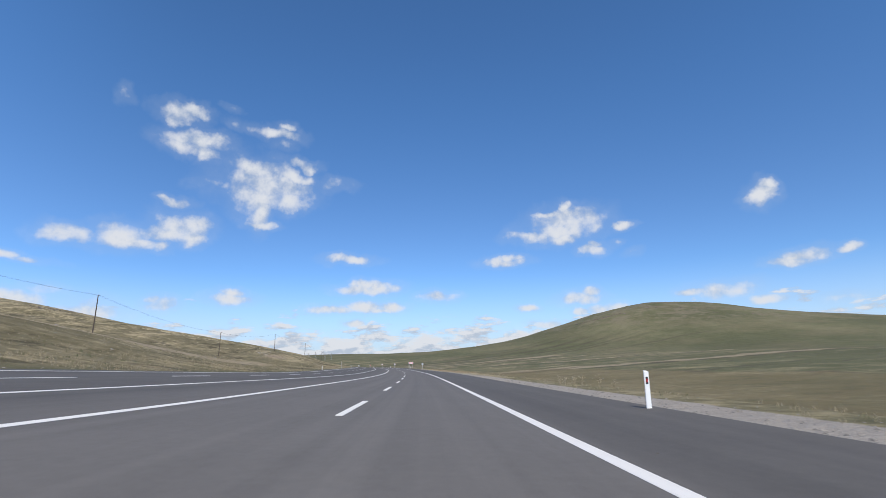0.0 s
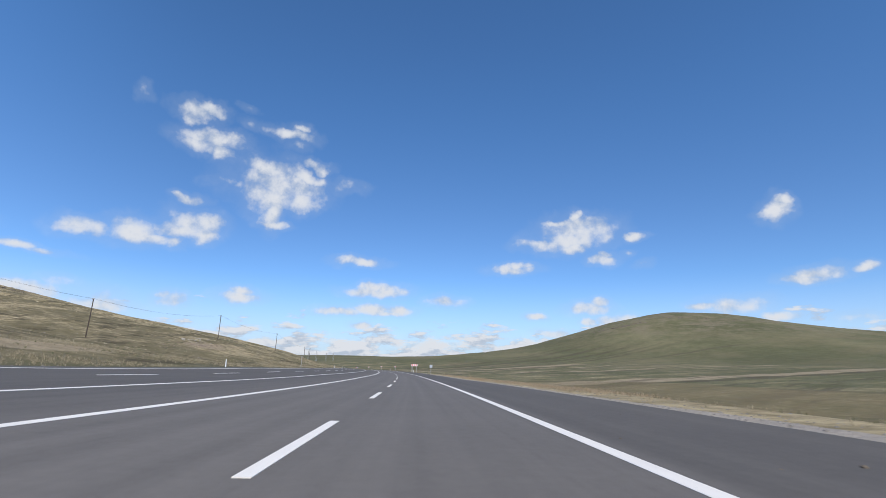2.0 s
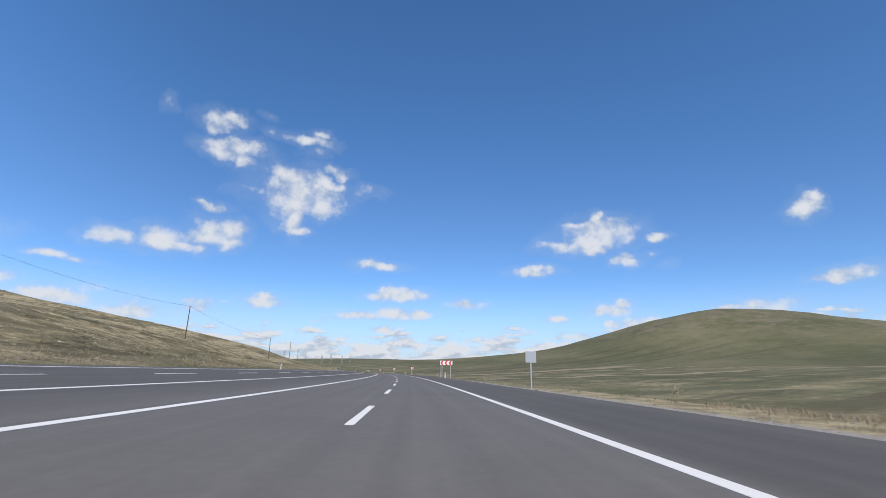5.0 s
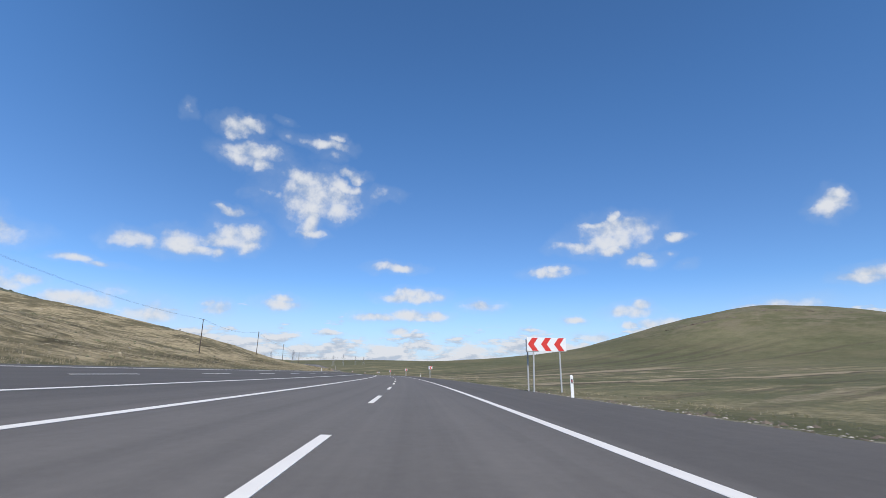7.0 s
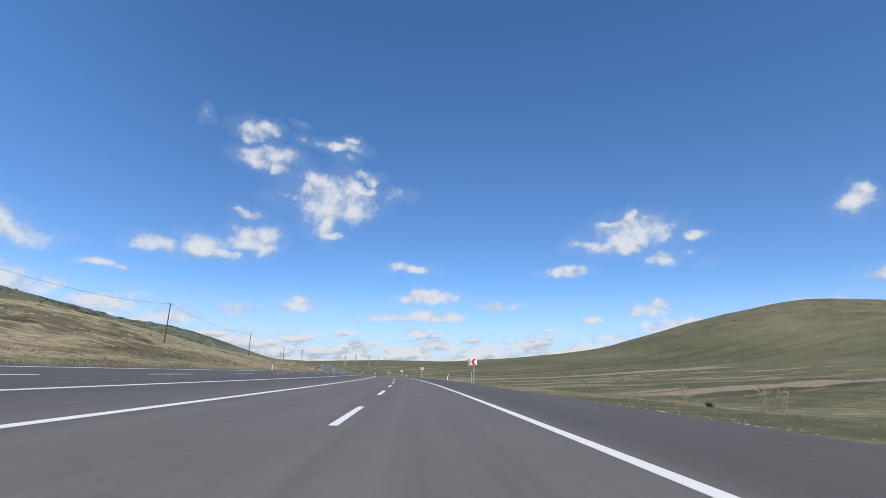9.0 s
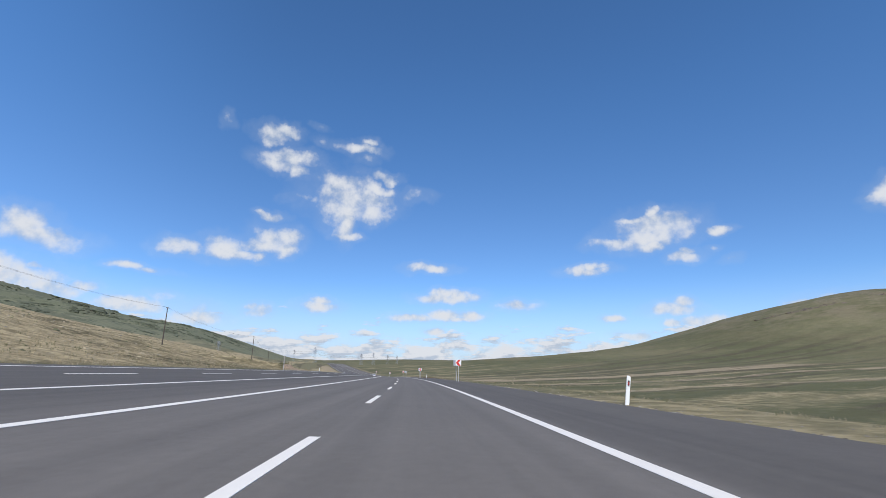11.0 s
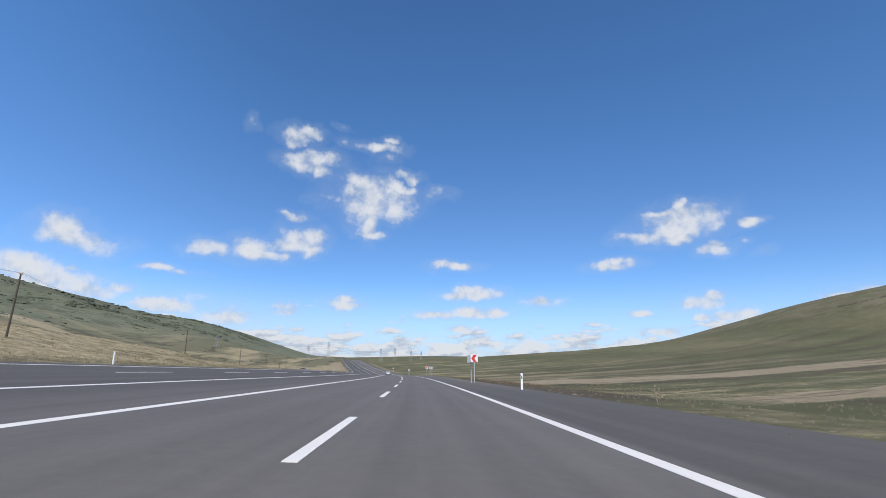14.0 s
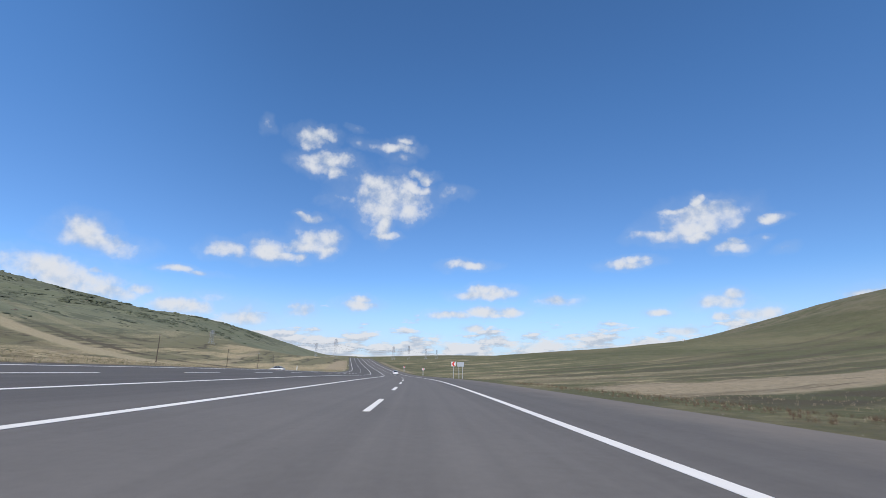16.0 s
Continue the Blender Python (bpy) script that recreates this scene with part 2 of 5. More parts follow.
def asphalt_material():
    mat = bpy.data.materials.new("asphalt")
    mat.use_nodes = True
    k = Nodes(mat.node_tree)
    shader, out = k.add("ShaderNodeBsdfPrincipled"), k.add("ShaderNodeOutputMaterial")
    k.tree.links.new(shader.outputs[0], out.inputs[0])
    uv = k.along()
    grit = k.noise(uv, 55.0, 3.0, 0.7).outputs[0]
    patch = k.noise(uv, 0.35, 4.0, 0.6).outputs[0]
    streak = k.noise(k.vec("MULTIPLY", uv, (0.012, 1.6, 0.0)), 1.0, 4.0, 0.6).outputs[0]
    speck = k.ramp(k.noise(uv, 140.0, 1.0).outputs[0], 0.66, 0.80)
    tone = k.math("ADD", 0.74, k.math("MULTIPLY", grit, 0.22))
    tone = k.math("ADD", tone, k.math("MULTIPLY", k.math("SUBTRACT", streak, 0.5), 0.50))
    tone = k.math("ADD", tone, k.math("MULTIPLY", k.math("SUBTRACT", patch, 0.5), 0.22))
    blotch = k.noise(uv, 5.0, 5.0, 0.7).outputs[0]
    tone = k.math("ADD", tone, k.math("MULTIPLY", k.math("SUBTRACT", blotch, 0.5), 0.30))
    tone = k.math("ADD", tone, k.math("MULTIPLY", speck, 0.35))
    # the shoulder was laid later and is darker; a seam runs beside the edge line
    spot = k.add("ShaderNodeSeparateXYZ")
    k.put(spot.inputs[0], uv)
    ragged = k.math("ADD", spot.outputs[1], k.math("MULTIPLY", k.math("SUBTRACT", patch, 0.5), 0.25))
    tone = k.math("MULTIPLY", tone, k.ramp(ragged, 2.5, 2.9, 1.0, k.ramp(spot.outputs[0], 395.0, 425.0, 0.73, 0.84)))
    # the surface gets darker towards the far carriageway
    tone = k.math("MULTIPLY", tone, k.ramp(spot.outputs[1], -9.0, -3.5, 0.72, 1.0))
    rgb = k.scaler()
    rgb.inputs[0].default_value = (0.172, 0.155, 0.134)
    k.put(rgb.inputs["Scale"], tone)
    stain = k.ramp(k.noise(uv, 0.9, 5.0, 0.7).outputs[0], 0.70, 0.80)
    worn = k.mix(k.math("MULTIPLY", stain, 0.55), rgb.outputs[0], (0.030, 0.029, 0.028))
    # soil and dust blown over the outer edge
    spill = k.math("ADD", spot.outputs[1], k.math("MULTIPLY", k.math("SUBTRACT", k.noise(k.vec("MULTIPLY", uv, (0.45, 1.1, 0.0)), 1.0, 6.0, 0.68).outputs[0], 0.5), 3.2))
    worn = k.mix(k.math("MULTIPLY", k.ramp(spill, 3.9, 6.0, 0.0, 0.8), k.ramp(spot.outputs[0], 398.0, 424.0, 0.12, 1.0)), worn, (0.205, 0.174, 0.138))
    k.put(shader.inputs["Base Color"], worn)
    shader.inputs["Specular IOR Level"].default_value = 0.25
    k.put(shader.inputs["Roughness"], k.math("ADD", 0.72, k.math("MULTIPLY", grit, 0.2)))
    node = k.add("ShaderNodeBump")
    node.inputs["Strength"].default_value, node.inputs["Distance"].default_value = 0.35, 0.006
    k.put(node.inputs["Height"], grit)
    k.tree.links.new(node.outputs[0], shader.inputs["Normal"])
    return mat


def paint_material():
    mat = bpy.data.materials.new("road_paint")
    mat.use_nodes = True
    k = Nodes(mat.node_tree)
    shader, out = k.add("ShaderNodeBsdfPrincipled"), k.add("ShaderNodeOutputMaterial")
    k.tree.links.new(shader.outputs[0], out.inputs[0])
    at = k.add("ShaderNodeNewGeometry").outputs["Position"]
    worn = k.ramp(k.noise(at, 30.0, 6.0, 0.75).outputs[0], 0.58, 0.74)
    dirt = k.noise(at, 1.3, 4.0).outputs[0]
    clean = k.mix(dirt, (0.86, 0.81, 0.71), (0.74, 0.69, 0.605))
    k.put(shader.inputs["Base Color"], k.mix(k.math("MULTIPLY", worn, 0.45), clean, (0.22, 0.215, 0.21)))
    shader.inputs["Roughness"].default_value = 0.6
    return mat


# Field strips of the valley: offset along their slant, half width, strength.
FIELD_STRIPS = [(133.0, 11.0, 0.9), (222.0, 3.5, 0.6), (308.0, 8.0, 1.0), (384.0, 4.0, 0.7), (446.0, 6.0, 0.9), (546.0, 25.0, 1.0), (617.0, 6.0, 0.55), (656.0, 10.0, 0.6), (702.0, 8.0, 0.45)]
DARK_STRIPS = [(517.0, 4.0), (582.0, 5.0), (603.0, 4.0), (633.0, 6.0), (677.0, 8.0), (729.0, 8.0), (764.0, 5.0)]


def ground_material():
    """Steppe: green and dry grass, bare soil, ploughed strips along the valley, gravel at the road's edge."""
    mat = bpy.data.materials.new("steppe")
    mat.use_nodes = True
    k = Nodes(mat.node_tree)
    shader, out = k.add("ShaderNodeBsdfPrincipled"), k.add("ShaderNodeOutputMaterial")
    k.tree.links.new(shader.outputs[0], out.inputs[0])
    at = k.add("ShaderNodeNewGeometry").outputs["Position"]
    uv = k.along()
    dry = k.stored("dry")
    grit = k.stored("gravel")
    soil = k.stored("soil")
    scrub = k.stored("scrub")
    loam = k.stored("loam")
    huge = k.noise(at, 0.006, 5.0, 0.6).outputs[0]
    mid = k.noise(at, 0.06, 6.0, 0.62).outputs[0]
    tuft = k.noise(at, 0.9, 6.0, 0.68).outputs[0]
    fine = k.noise(at, 9.0, 5.0, 0.7).outputs[0]
    both = k.add("ShaderNodeSeparateXYZ")
    k.put(both.inputs[0], uv)
    far, side = both.outputs[0], both.outputs[1]
    spot = k.add("ShaderNodeSeparateXYZ")
    k.put(spot.inputs[0], at)
    # strips of field run slantwise up the valley side
    east, north = spot.outputs[0], spot.outputs[1]
    slant = k.math("SUBTRACT", north, k.math("SUBTRACT", k.math("MULTIPLY", east, 0.95), k.math("MULTIPLY", k.math("MULTIPLY", east, east), 0.0010)))
    sway = k.math("MULTIPLY", k.math("SUBTRACT", k.noise(k.vec("MULTIPLY", at, (0.012, 0.012, 0.0)), 1.0, 3.0).outputs[0], 0.5), 14.0)
    strip = k.math("ADD", slant, sway)
    grain_at = k.add("ShaderNodeCombineXYZ")
    k.put(grain_at.inputs[0], k.math("MULTIPLY", east, 0.004))
    k.put(grain_at.inputs[1], k.math("MULTIPLY", slant, 0.045))
    right = k.math("MULTIPLY", k.ramp(side, 12.0, 40.0), k.math("MULTIPLY", k.ramp(side, 520.0, 380.0), k.ramp(spot.outputs[2], 12.0, 6.5)))
    lines = k.math("MULTIPLY", k.math("SUBTRACT", k.noise(grain_at.outputs[0], 1.0, 5.0, 0.62).outputs[0], 0.5), k.ramp(side, 10.0, 40.0))
    lines = k.math("MULTIPLY", lines, k.math("MULTIPLY", k.ramp(side, 540.0, 330.0), k.ramp(spot.outputs[2], 14.0, 7.0)))
    dark_lines = k.math("MULTIPLY", k.ramp(k.noise(grain_at.outputs[0], 2.3, 3.0, 0.6).outputs[0], 0.56, 0.63), right)
    thin_at = k.add("ShaderNodeCombineXYZ")
    k.put(thin_at.inputs[0], k.math("MULTIPLY", east, 0.006))
    k.put(thin_at.inputs[1], k.math("MULTIPLY", slant, 0.16))
    thin = k.noise(thin_at.outputs[0], 1.0, 4.0, 0.6).outputs[0]
    dark_thin = k.math("MULTIPLY", k.ramp(thin, 0.585, 0.635), right)
    pale_thin = k.math("MULTIPLY", k.ramp(thin, 0.43, 0.36), right)
    # dry and greener bands lie along the left slope
    left = k.math("MULTIPLY", k.ramp(side, -17.0, -22.0), k.ramp(far, 640.0, 500.0))
    bands = k.noise(k.vec("MULTIPLY", uv, (0.034, 0.11, 0.0)), 1.0, 6.0, 0.62).outputs[0]
    clumps = k.noise(at, 0.35, 5.0, 0.65).outputs[0]
    green = k.mix(k.ramp(k.math("ADD", k.math("MULTIPLY", mid, 0.3), k.math("MULTIPLY", huge, 0.7)), 0.35, 0.65), (0.096, 0.096, 0.046), (0.138, 0.133, 0.068))
    olive = k.mix(k.ramp(clumps, 0.35, 0.65), (0.146, 0.122, 0.064), (0.188, 0.158, 0.088))
    rills = k.noise(k.vec("MULTIPLY", uv, (0.085, 0.17, 0.0)), 1.0, 7.0, 0.66).outputs[0]
    olive = k.mix(k.ramp(rills, 0.50, 0.62), olive, (0.086, 0.071, 0.039))
    green = k.mix(left, green, olive)
    beyond = k.math("MULTIPLY", k.ramp(side, -19.0, -26.0), k.ramp(far, 480.0, 600.0))
    green = k.mix(beyond, green, (0.172, 0.158, 0.088))
    straw = k.mix(k.ramp(tuft, 0.35, 0.65), (0.255, 0.205, 0.115), (0.450, 0.365, 0.212))
    parched = k.math("ADD", k.math("MULTIPLY", dry, 1.2), k.math("MULTIPLY", k.math("SUBTRACT", huge, 0.5), 0.7))
    parched = k.math("ADD", parched, k.math("MULTIPLY", k.math("SUBTRACT", mid, 0.5), k.ramp(side, 40.0, 260.0, 1.3, 0.12)))
    parched = k.math("ADD", parched, k.math("MULTIPLY", k.math("SUBTRACT", tuft, 0.5), k.ramp(side, 30.0, 200.0, 0.6, 0.15)))
    parched = k.math("ADD", parched, k.math("MULTIPLY", lines, k.ramp(far, 140.0, 400.0, 1.0, 2.6)))
    slope = k.math("ADD", k.math("MULTIPLY", k.math("SUBTRACT", bands, 0.5), 3.4), k.math("MULTIPLY", k.math("SUBTRACT", clumps, 0.5), 2.6))
    parched = k.math("ADD", parched, k.math("MULTIPLY", k.math("MULTIPLY", slope, left), k.ramp(far, 90.0, 230.0, 0.32, 1.0)))
    fields = k.noise(k.vec("MULTIPLY", uv, (0.004, 0.030, 0.0)), 1.0, 4.0, 0.6).outputs[0]
    parched = k.math("ADD", parched, k.math("MULTIPLY", k.math("MULTIPLY", k.math("SUBTRACT", fields, 0.51), 5.0), beyond))
    grass = k.mix(k.ramp(parched, 0.12, 0.88), green, straw)
    earth = k.mix(k.ramp(tuft, 0.35, 0.65), (0.280, 0.222, 0.140), (0.365, 0.293, 0.190))
    ploughed, furrow = 0.0, 0.0
    for start, half, full in FIELD_STRIPS:
        ploughed = k.math("MAXIMUM", ploughed, k.math("MULTIPLY", k.band(strip, start, half), full))
        furrow = k.math("MAXIMUM", furrow, k.math("MULTIPLY", k.band(strip, start - half * 1.45, half * 0.38), full))
    ploughed, furrow = k.math("MULTIPLY", ploughed, right), k.math("MULTIPLY", furrow, right)
    terraced = k.math("MULTIPLY", k.ramp(side, 26.0, 60.0), k.ramp(spot.outputs[2], 58.0, 25.0))
    # a ditch crosses the first field
    furrow = k.math("MAXIMUM", furrow, k.math("MULTIPLY", k.band(k.math("ADD", side, k.math("MULTIPLY", sway, 0.2)), 58.0, 1.3, 0.5), k.math("MULTIPLY", k.ramp(far, 50.0, 70.0), k.ramp(far, 150.0, 125.0))))
    for start, half in DARK_STRIPS:
        furrow = k.math("MAXIMUM", furrow, k.math("MULTIPLY", k.band(strip, start, half, 0.5), k.math("MULTIPLY", terraced, 0.75)))
    bent = k.math("ADD", side, sway)
    left_band = k.math("MAXIMUM", k.band(k.math("ADD", bent, k.math("MULTIPLY", far, 0.10)), -12.0, 5.0), k.math("MULTIPLY", k.band(k.math("ADD", bent, k.math("MULTIPLY", far, 0.14)), -40.0, 8.0), 0.8))
    left_mask = k.math("MULTIPLY", k.ramp(far, 500.0, 560.0), k.math("MULTIPLY", k.ramp(far, 1100.0, 900.0), k.ramp(side, -19.0, -24.0)))
    left_band = k.math("MULTIPLY", k.math("MULTIPLY", left_band, left_mask), 0.6)
    furrow = k.math("MAXIMUM", furrow, k.math("MULTIPLY", k.band(fields, 0.47, 0.014), left_mask))
    climb = k.math("ADD", k.math("MULTIPLY", k.math("SUBTRACT", far, 670.0), 0.8), k.math("MULTIPLY", k.math("ADD", side, 120.0), 0.6))
    climb = k.math("ADD", climb, k.math("MULTIPLY", k.math("SUBTRACT", mid, 0.5), 7.0))
    foot = k.math("MULTIPLY", k.ramp(side, -46.0, -70.0), k.ramp(side, -300.0, -240.0))
    furrow = k.math("MAXIMUM", furrow, k.math("MULTIPLY", k.math("MAXIMUM", k.band(climb, 20.0, 4.0), k.math("MULTIPLY", k.band(climb, -24.0, 8.0), 0.45)), foot))
    ploughed = k.math("MAXIMUM", ploughed, left_band)
    bare = k.math("ADD", k.math("MAXIMUM", soil, k.math("MULTIPLY", ploughed, 0.9)), k.math("MULTIPLY", k.math("SUBTRACT", tuft, 0.5), 0.5))
    land = k.mix(k.math("MULTIPLY", k.ramp(bare, 0.35, 0.75), 0.85), grass, earth)
    furrow = k.math("MAXIMUM", furrow, k.math("MULTIPLY", dark_lines, 0.7))
    furrow = k.math("MAXIMUM", furrow, k.math("MULTIPLY", dark_thin, 0.75))
    land = k.mix(k.math("MULTIPLY", pale_thin, k.ramp(mid, 0.42, 0.60, 0.0, 0.32)), land, (0.300, 0.255, 0.150))
    land = k.mix(k.math("MULTIPLY", furrow, k.ramp(mid, 0.34, 0.54, 0.15, 0.85)), land, (0.082, 0.066, 0.044))
    # the first field is ochre stubble with green coming through
    ochre = k.math("MULTIPLY", k.math("MULTIPLY", k.ramp(side, 7.0, 12.0), k.ramp(side, 62.0, 55.0)), k.ramp(far, 200.0, 130.0))
    land = k.mix(k.math("MULTIPLY", ochre, k.ramp(clumps, 0.30, 0.62, 0.35, 0.75)), land, (0.192, 0.150, 0.078))
    # bare brown ground and broken rock under the brow of the hill
    stony = k.stored("stony")
    worn = k.noise(at, 0.030, 7.0, 0.70).outputs[0]
    land = k.mix(k.math("MULTIPLY", k.ramp(worn, 0.44, 0.60), k.math("MULTIPLY", stony, 0.60)), land, (0.215, 0.176, 0.118))
    scree = k.noise(at, 0.17, 6.0, 0.75).outputs[0]
    land = k.mix(k.math("MULTIPLY", k.ramp(scree, 0.57, 0.66), k.math("MULTIPLY", stony, k.ramp(worn, 0.40, 0.58, 0.1, 0.8))), land, (0.110, 0.082, 0.056))
    land = k.mix(k.math("MULTIPLY", k.ramp(scree, 0.42, 0.33), k.math("MULTIPLY", stony, k.ramp(worn, 0.40, 0.58, 0.15, 0.7))), land, (0.270, 0.235, 0.170))
    # the hillside is browner in broad, soft patches
    broad = k.noise(k.vec("MULTIPLY", at, (0.010, 0.010, 0.03)), 1.0, 6.0, 0.66).outputs[0]
    land = k.mix(k.math("MULTIPLY", k.math("MULTIPLY", k.ramp(broad, 0.42, 0.66), 0.45), k.ramp(side, 60.0, 260.0)), land, (0.168, 0.140, 0.080))
    damp = k.math("ADD", loam, k.math("MULTIPLY", k.math("SUBTRACT", clumps, 0.5), 1.2))
    land = k.mix(k.math("MULTIPLY", k.ramp(damp, 0.35, 0.80), 0.85), land, (0.105, 0.080, 0.054))
    # low shrubs on the far mountain stand in loose drifts
    drift = k.noise(at, 0.011, 5.0, 0.62).outputs[0]
    shrub = k.noise(at, 0.075, 4.0, 0.70).outputs[0]
    bush = k.ramp(k.math("ADD", k.math("ADD", k.math("MULTIPLY", drift, 1.1), k.math("MULTIPLY", shrub, 0.8)), k.ramp(spot.outputs[2], 25.0, 80.0, -0.05, 0.10)), 0.99, 1.12)
    # distance haze is put into the mountain grass as a paler colour
    hazed_grass = k.mix(k.ramp(drift, 0.35, 0.65), (0.136, 0.148, 0.090), (0.192, 0.196, 0.122))
    land = k.mix(k.math("MULTIPLY", scrub, 0.92), land, hazed_grass)
    land = k.mix(k.math("MULTIPLY", k.math("MULTIPLY", bush, 0.5), scrub), land, (0.052, 0.060, 0.038))
    stubble = k.mix(k.ramp(tuft, 0.3, 0.7), (0.300, 0.250, 0.150), (0.380, 0.318, 0.195))
    land = k.mix(k.math("MULTIPLY", k.math("MAXIMUM", k.band(climb, -3.0, 8.0), k.math("MULTIPLY", k.band(climb, 48.0, 5.0), 0.3)), foot), land, stubble)
    shingle = k.mix(fine, (0.27, 0.235, 0.19), (0.46, 0.405, 0.335))
    land = k.mix(k.ramp(k.math("ADD", grit, k.math("MULTIPLY", k.math("SUBTRACT", tuft, 0.5), 0.8)), 0.4, 0.65), land, shingle)
    rough = k.noise(at, 0.13, 8.0, 0.74).outputs[0]
    tone = k.math("ADD", 0.72, k.math("ADD", k.math("MULTIPLY", fine, 0.26), k.math("MULTIPLY", tuft, 0.30)))
    tone = k.math("ADD", tone, k.math("MULTIPLY", k.math("SUBTRACT", rough, 0.5), k.ramp(side, 40.0, 250.0, 0.25, 0.75)))
    rgb = k.scaler()
    k.put(rgb.inputs[0], land)
    k.put(rgb.inputs["Scale"], tone)
    k.put(shader.inputs["Base Color"], rgb.outputs[0])
    shader.inputs["Roughness"].default_value = 0.95
    shader.inputs["Specular IOR Level"].default_value = 0.15
    node = k.add("ShaderNodeBump")
    node.inputs["Strength"].default_value, node.inputs["Distance"].default_value = 0.9, 0.25
    k.put(node.inputs["Height"], k.math("ADD", tuft, k.math("MULTIPLY", fine, 0.35)))
    k.tree.links.new(node.outputs[0], shader.inputs["Normal"])
    return mat


ASPHALT, PAINT, STEPPE = asphalt_material(), paint_material(), ground_material()
SIGN_WHITE = surface("sign_white", (0.78, 0.78, 0.77), 0.35, grain=0.04, scale=6)
SIGN_RED = surface("sign_red", (0.64, 0.045, 0.032), 0.35, grain=0.08, scale=6)
ZINC = surface("galvanised_steel", (0.44, 0.44, 0.42), 0.5, 0.35, grain=0.12, scale=25)
SHEET = surface("grey_sheet", (0.42, 0.44, 0.46), 0.5, 0.3, grain=0.08, scale=8)
WEATHERED = surface("weathered_sheet", (0.40, 0.365, 0.31), 0.7, 0.0, grain=0.15, scale=8)
POST_WHITE = surface("post_white", (0.80, 0.80, 0.77), 0.5, grain=0.06, scale=14)
BLACK = surface("black_plastic", (0.02, 0.02, 0.022), 0.45, grain=0.2)
REFLECT = surface("red_reflector", (0.45, 0.03, 0.03), 0.25, grain=0.1)
WOOD = surface("weathered_wood", (0.085, 0.065, 0.050), 0.85, grain=0.25, scale=9, bump=0.4)
CABLE = surface("cable", (0.05, 0.05, 0.055), 0.5)
LATTICE = surface("lattice_steel", (0.42, 0.43, 0.45), 0.6, 0.3, grain=0.1)
PORCELAIN = surface("porcelain", (0.30, 0.20, 0.14), 0.25, grain=0.1)
STONE = surface("stone", (0.23, 0.205, 0.17), 0.9, grain=0.2, scale=12, bump=0.5, spread=0.6)
PALE = surface("pale_stone", (0.33, 0.295, 0.24), 0.9, grain=0.2, scale=14, bump=0.4, spread=0.6)
CUT_ROCK = surface("cut_rock", (0.235, 0.178, 0.124), 0.9, grain=0.7, scale=4, bump=0.7, spread=0.5)
ROCK = surface("brown_rock", (0.135, 0.106, 0.075), 0.9, grain=0.25, scale=2, bump=0.5, spread=0.7)
PARCHED = surface("parched_grass", (0.33, 0.255, 0.160), 0.9, grain=0.15, scale=3, spread=0.5)
STRAW = surface("dry_grass", (0.33, 0.275, 0.175), 0.9, grain=0.15, scale=3, spread=0.7)
HERB = surface("green_grass", (0.135, 0.132, 0.066), 0.9, grain=0.15, scale=3, spread=0.7)
RUSSET = surface("russet_weed", (0.135, 0.085, 0.050), 0.9, grain=0.15, scale=3, spread=0.7)
SHRUB = surface("shrub", (0.076, 0.084, 0.048), 0.95, grain=0.25, scale=1.5, spread=0.6)
LEAF = surface("leaf", (0.070, 0.092, 0.032), 0.8, grain=0.2, scale=4, spread=0.6)
CAR_WHITE = surface("white_car_paint", (0.62, 0.63, 0.64), 0.22, grain=0.02, scale=3)
GLASS = surface("car_glass", (0.012, 0.015, 0.018), 0.06, grain=0.1)
RUBBER = surface("rubber", (0.022, 0.022, 0.022), 0.85, grain=0.2)
RIM = surface("wheel_rim", (0.50, 0.50, 0.52), 0.35, 0.9, grain=0.05)
TAIL = surface("tail_lamp", (0.42, 0.015, 0.015), 0.2, grain=0.05)


# ---- meshes ----
def part(name, bm, material, parent=None, label=""):
    mesh = bpy.data.meshes.new(name)
    bm.normal_update()
    bm.to_mesh(mesh)
    bm.free()
    mesh.materials.append(material)
    ob = new(name, mesh)
    ob.parent = parent
    return tagged(ob, label)


def sheet(name, verts, faces, material, smooth=False):
    mesh = bpy.data.meshes.new(name)
    mesh.from_pydata(np.asarray(verts, float).tolist(), [], np.asarray(faces, int).tolist())
    mesh.materials.append(material)
    if smooth:
        mesh.polygons.foreach_set("use_smooth", np.ones(len(mesh.polygons), bool))
    mesh.update()
    return new(name, mesh)


def box(size, at=(0, 0, 0), bevel=0.0, bm=None):
    bm = bm or bmesh.new()
    made = bmesh.ops.create_cube(bm, size=1.0)["verts"]
    bmesh.ops.scale(bm, vec=size, verts=made)
    bmesh.ops.translate(bm, vec=at, verts=made)
    if bevel:
        edges = list({e for v in made for e in v.link_edges})
        bmesh.ops.bevel(bm, geom=edges, offset=bevel, segments=2, affect="EDGES", profile=0.5)
    return bm


def rod(a, b, r0, r1=None, sides=8, bm=None):
    """A tapered round bar from a to b."""
    bm = bm or bmesh.new()
    a, b = Vector(a), Vector(b)
    turn = (b - a).to_track_quat("Z", "Y").to_matrix().to_4x4()
    m = Matrix.Translation((a + b) / 2) @ turn
    bmesh.ops.create_cone(bm, cap_ends=True, segments=sides, radius1=r0, radius2=r0 if r1 is None else r1, depth=(b - a).length, matrix=m)
    return bm


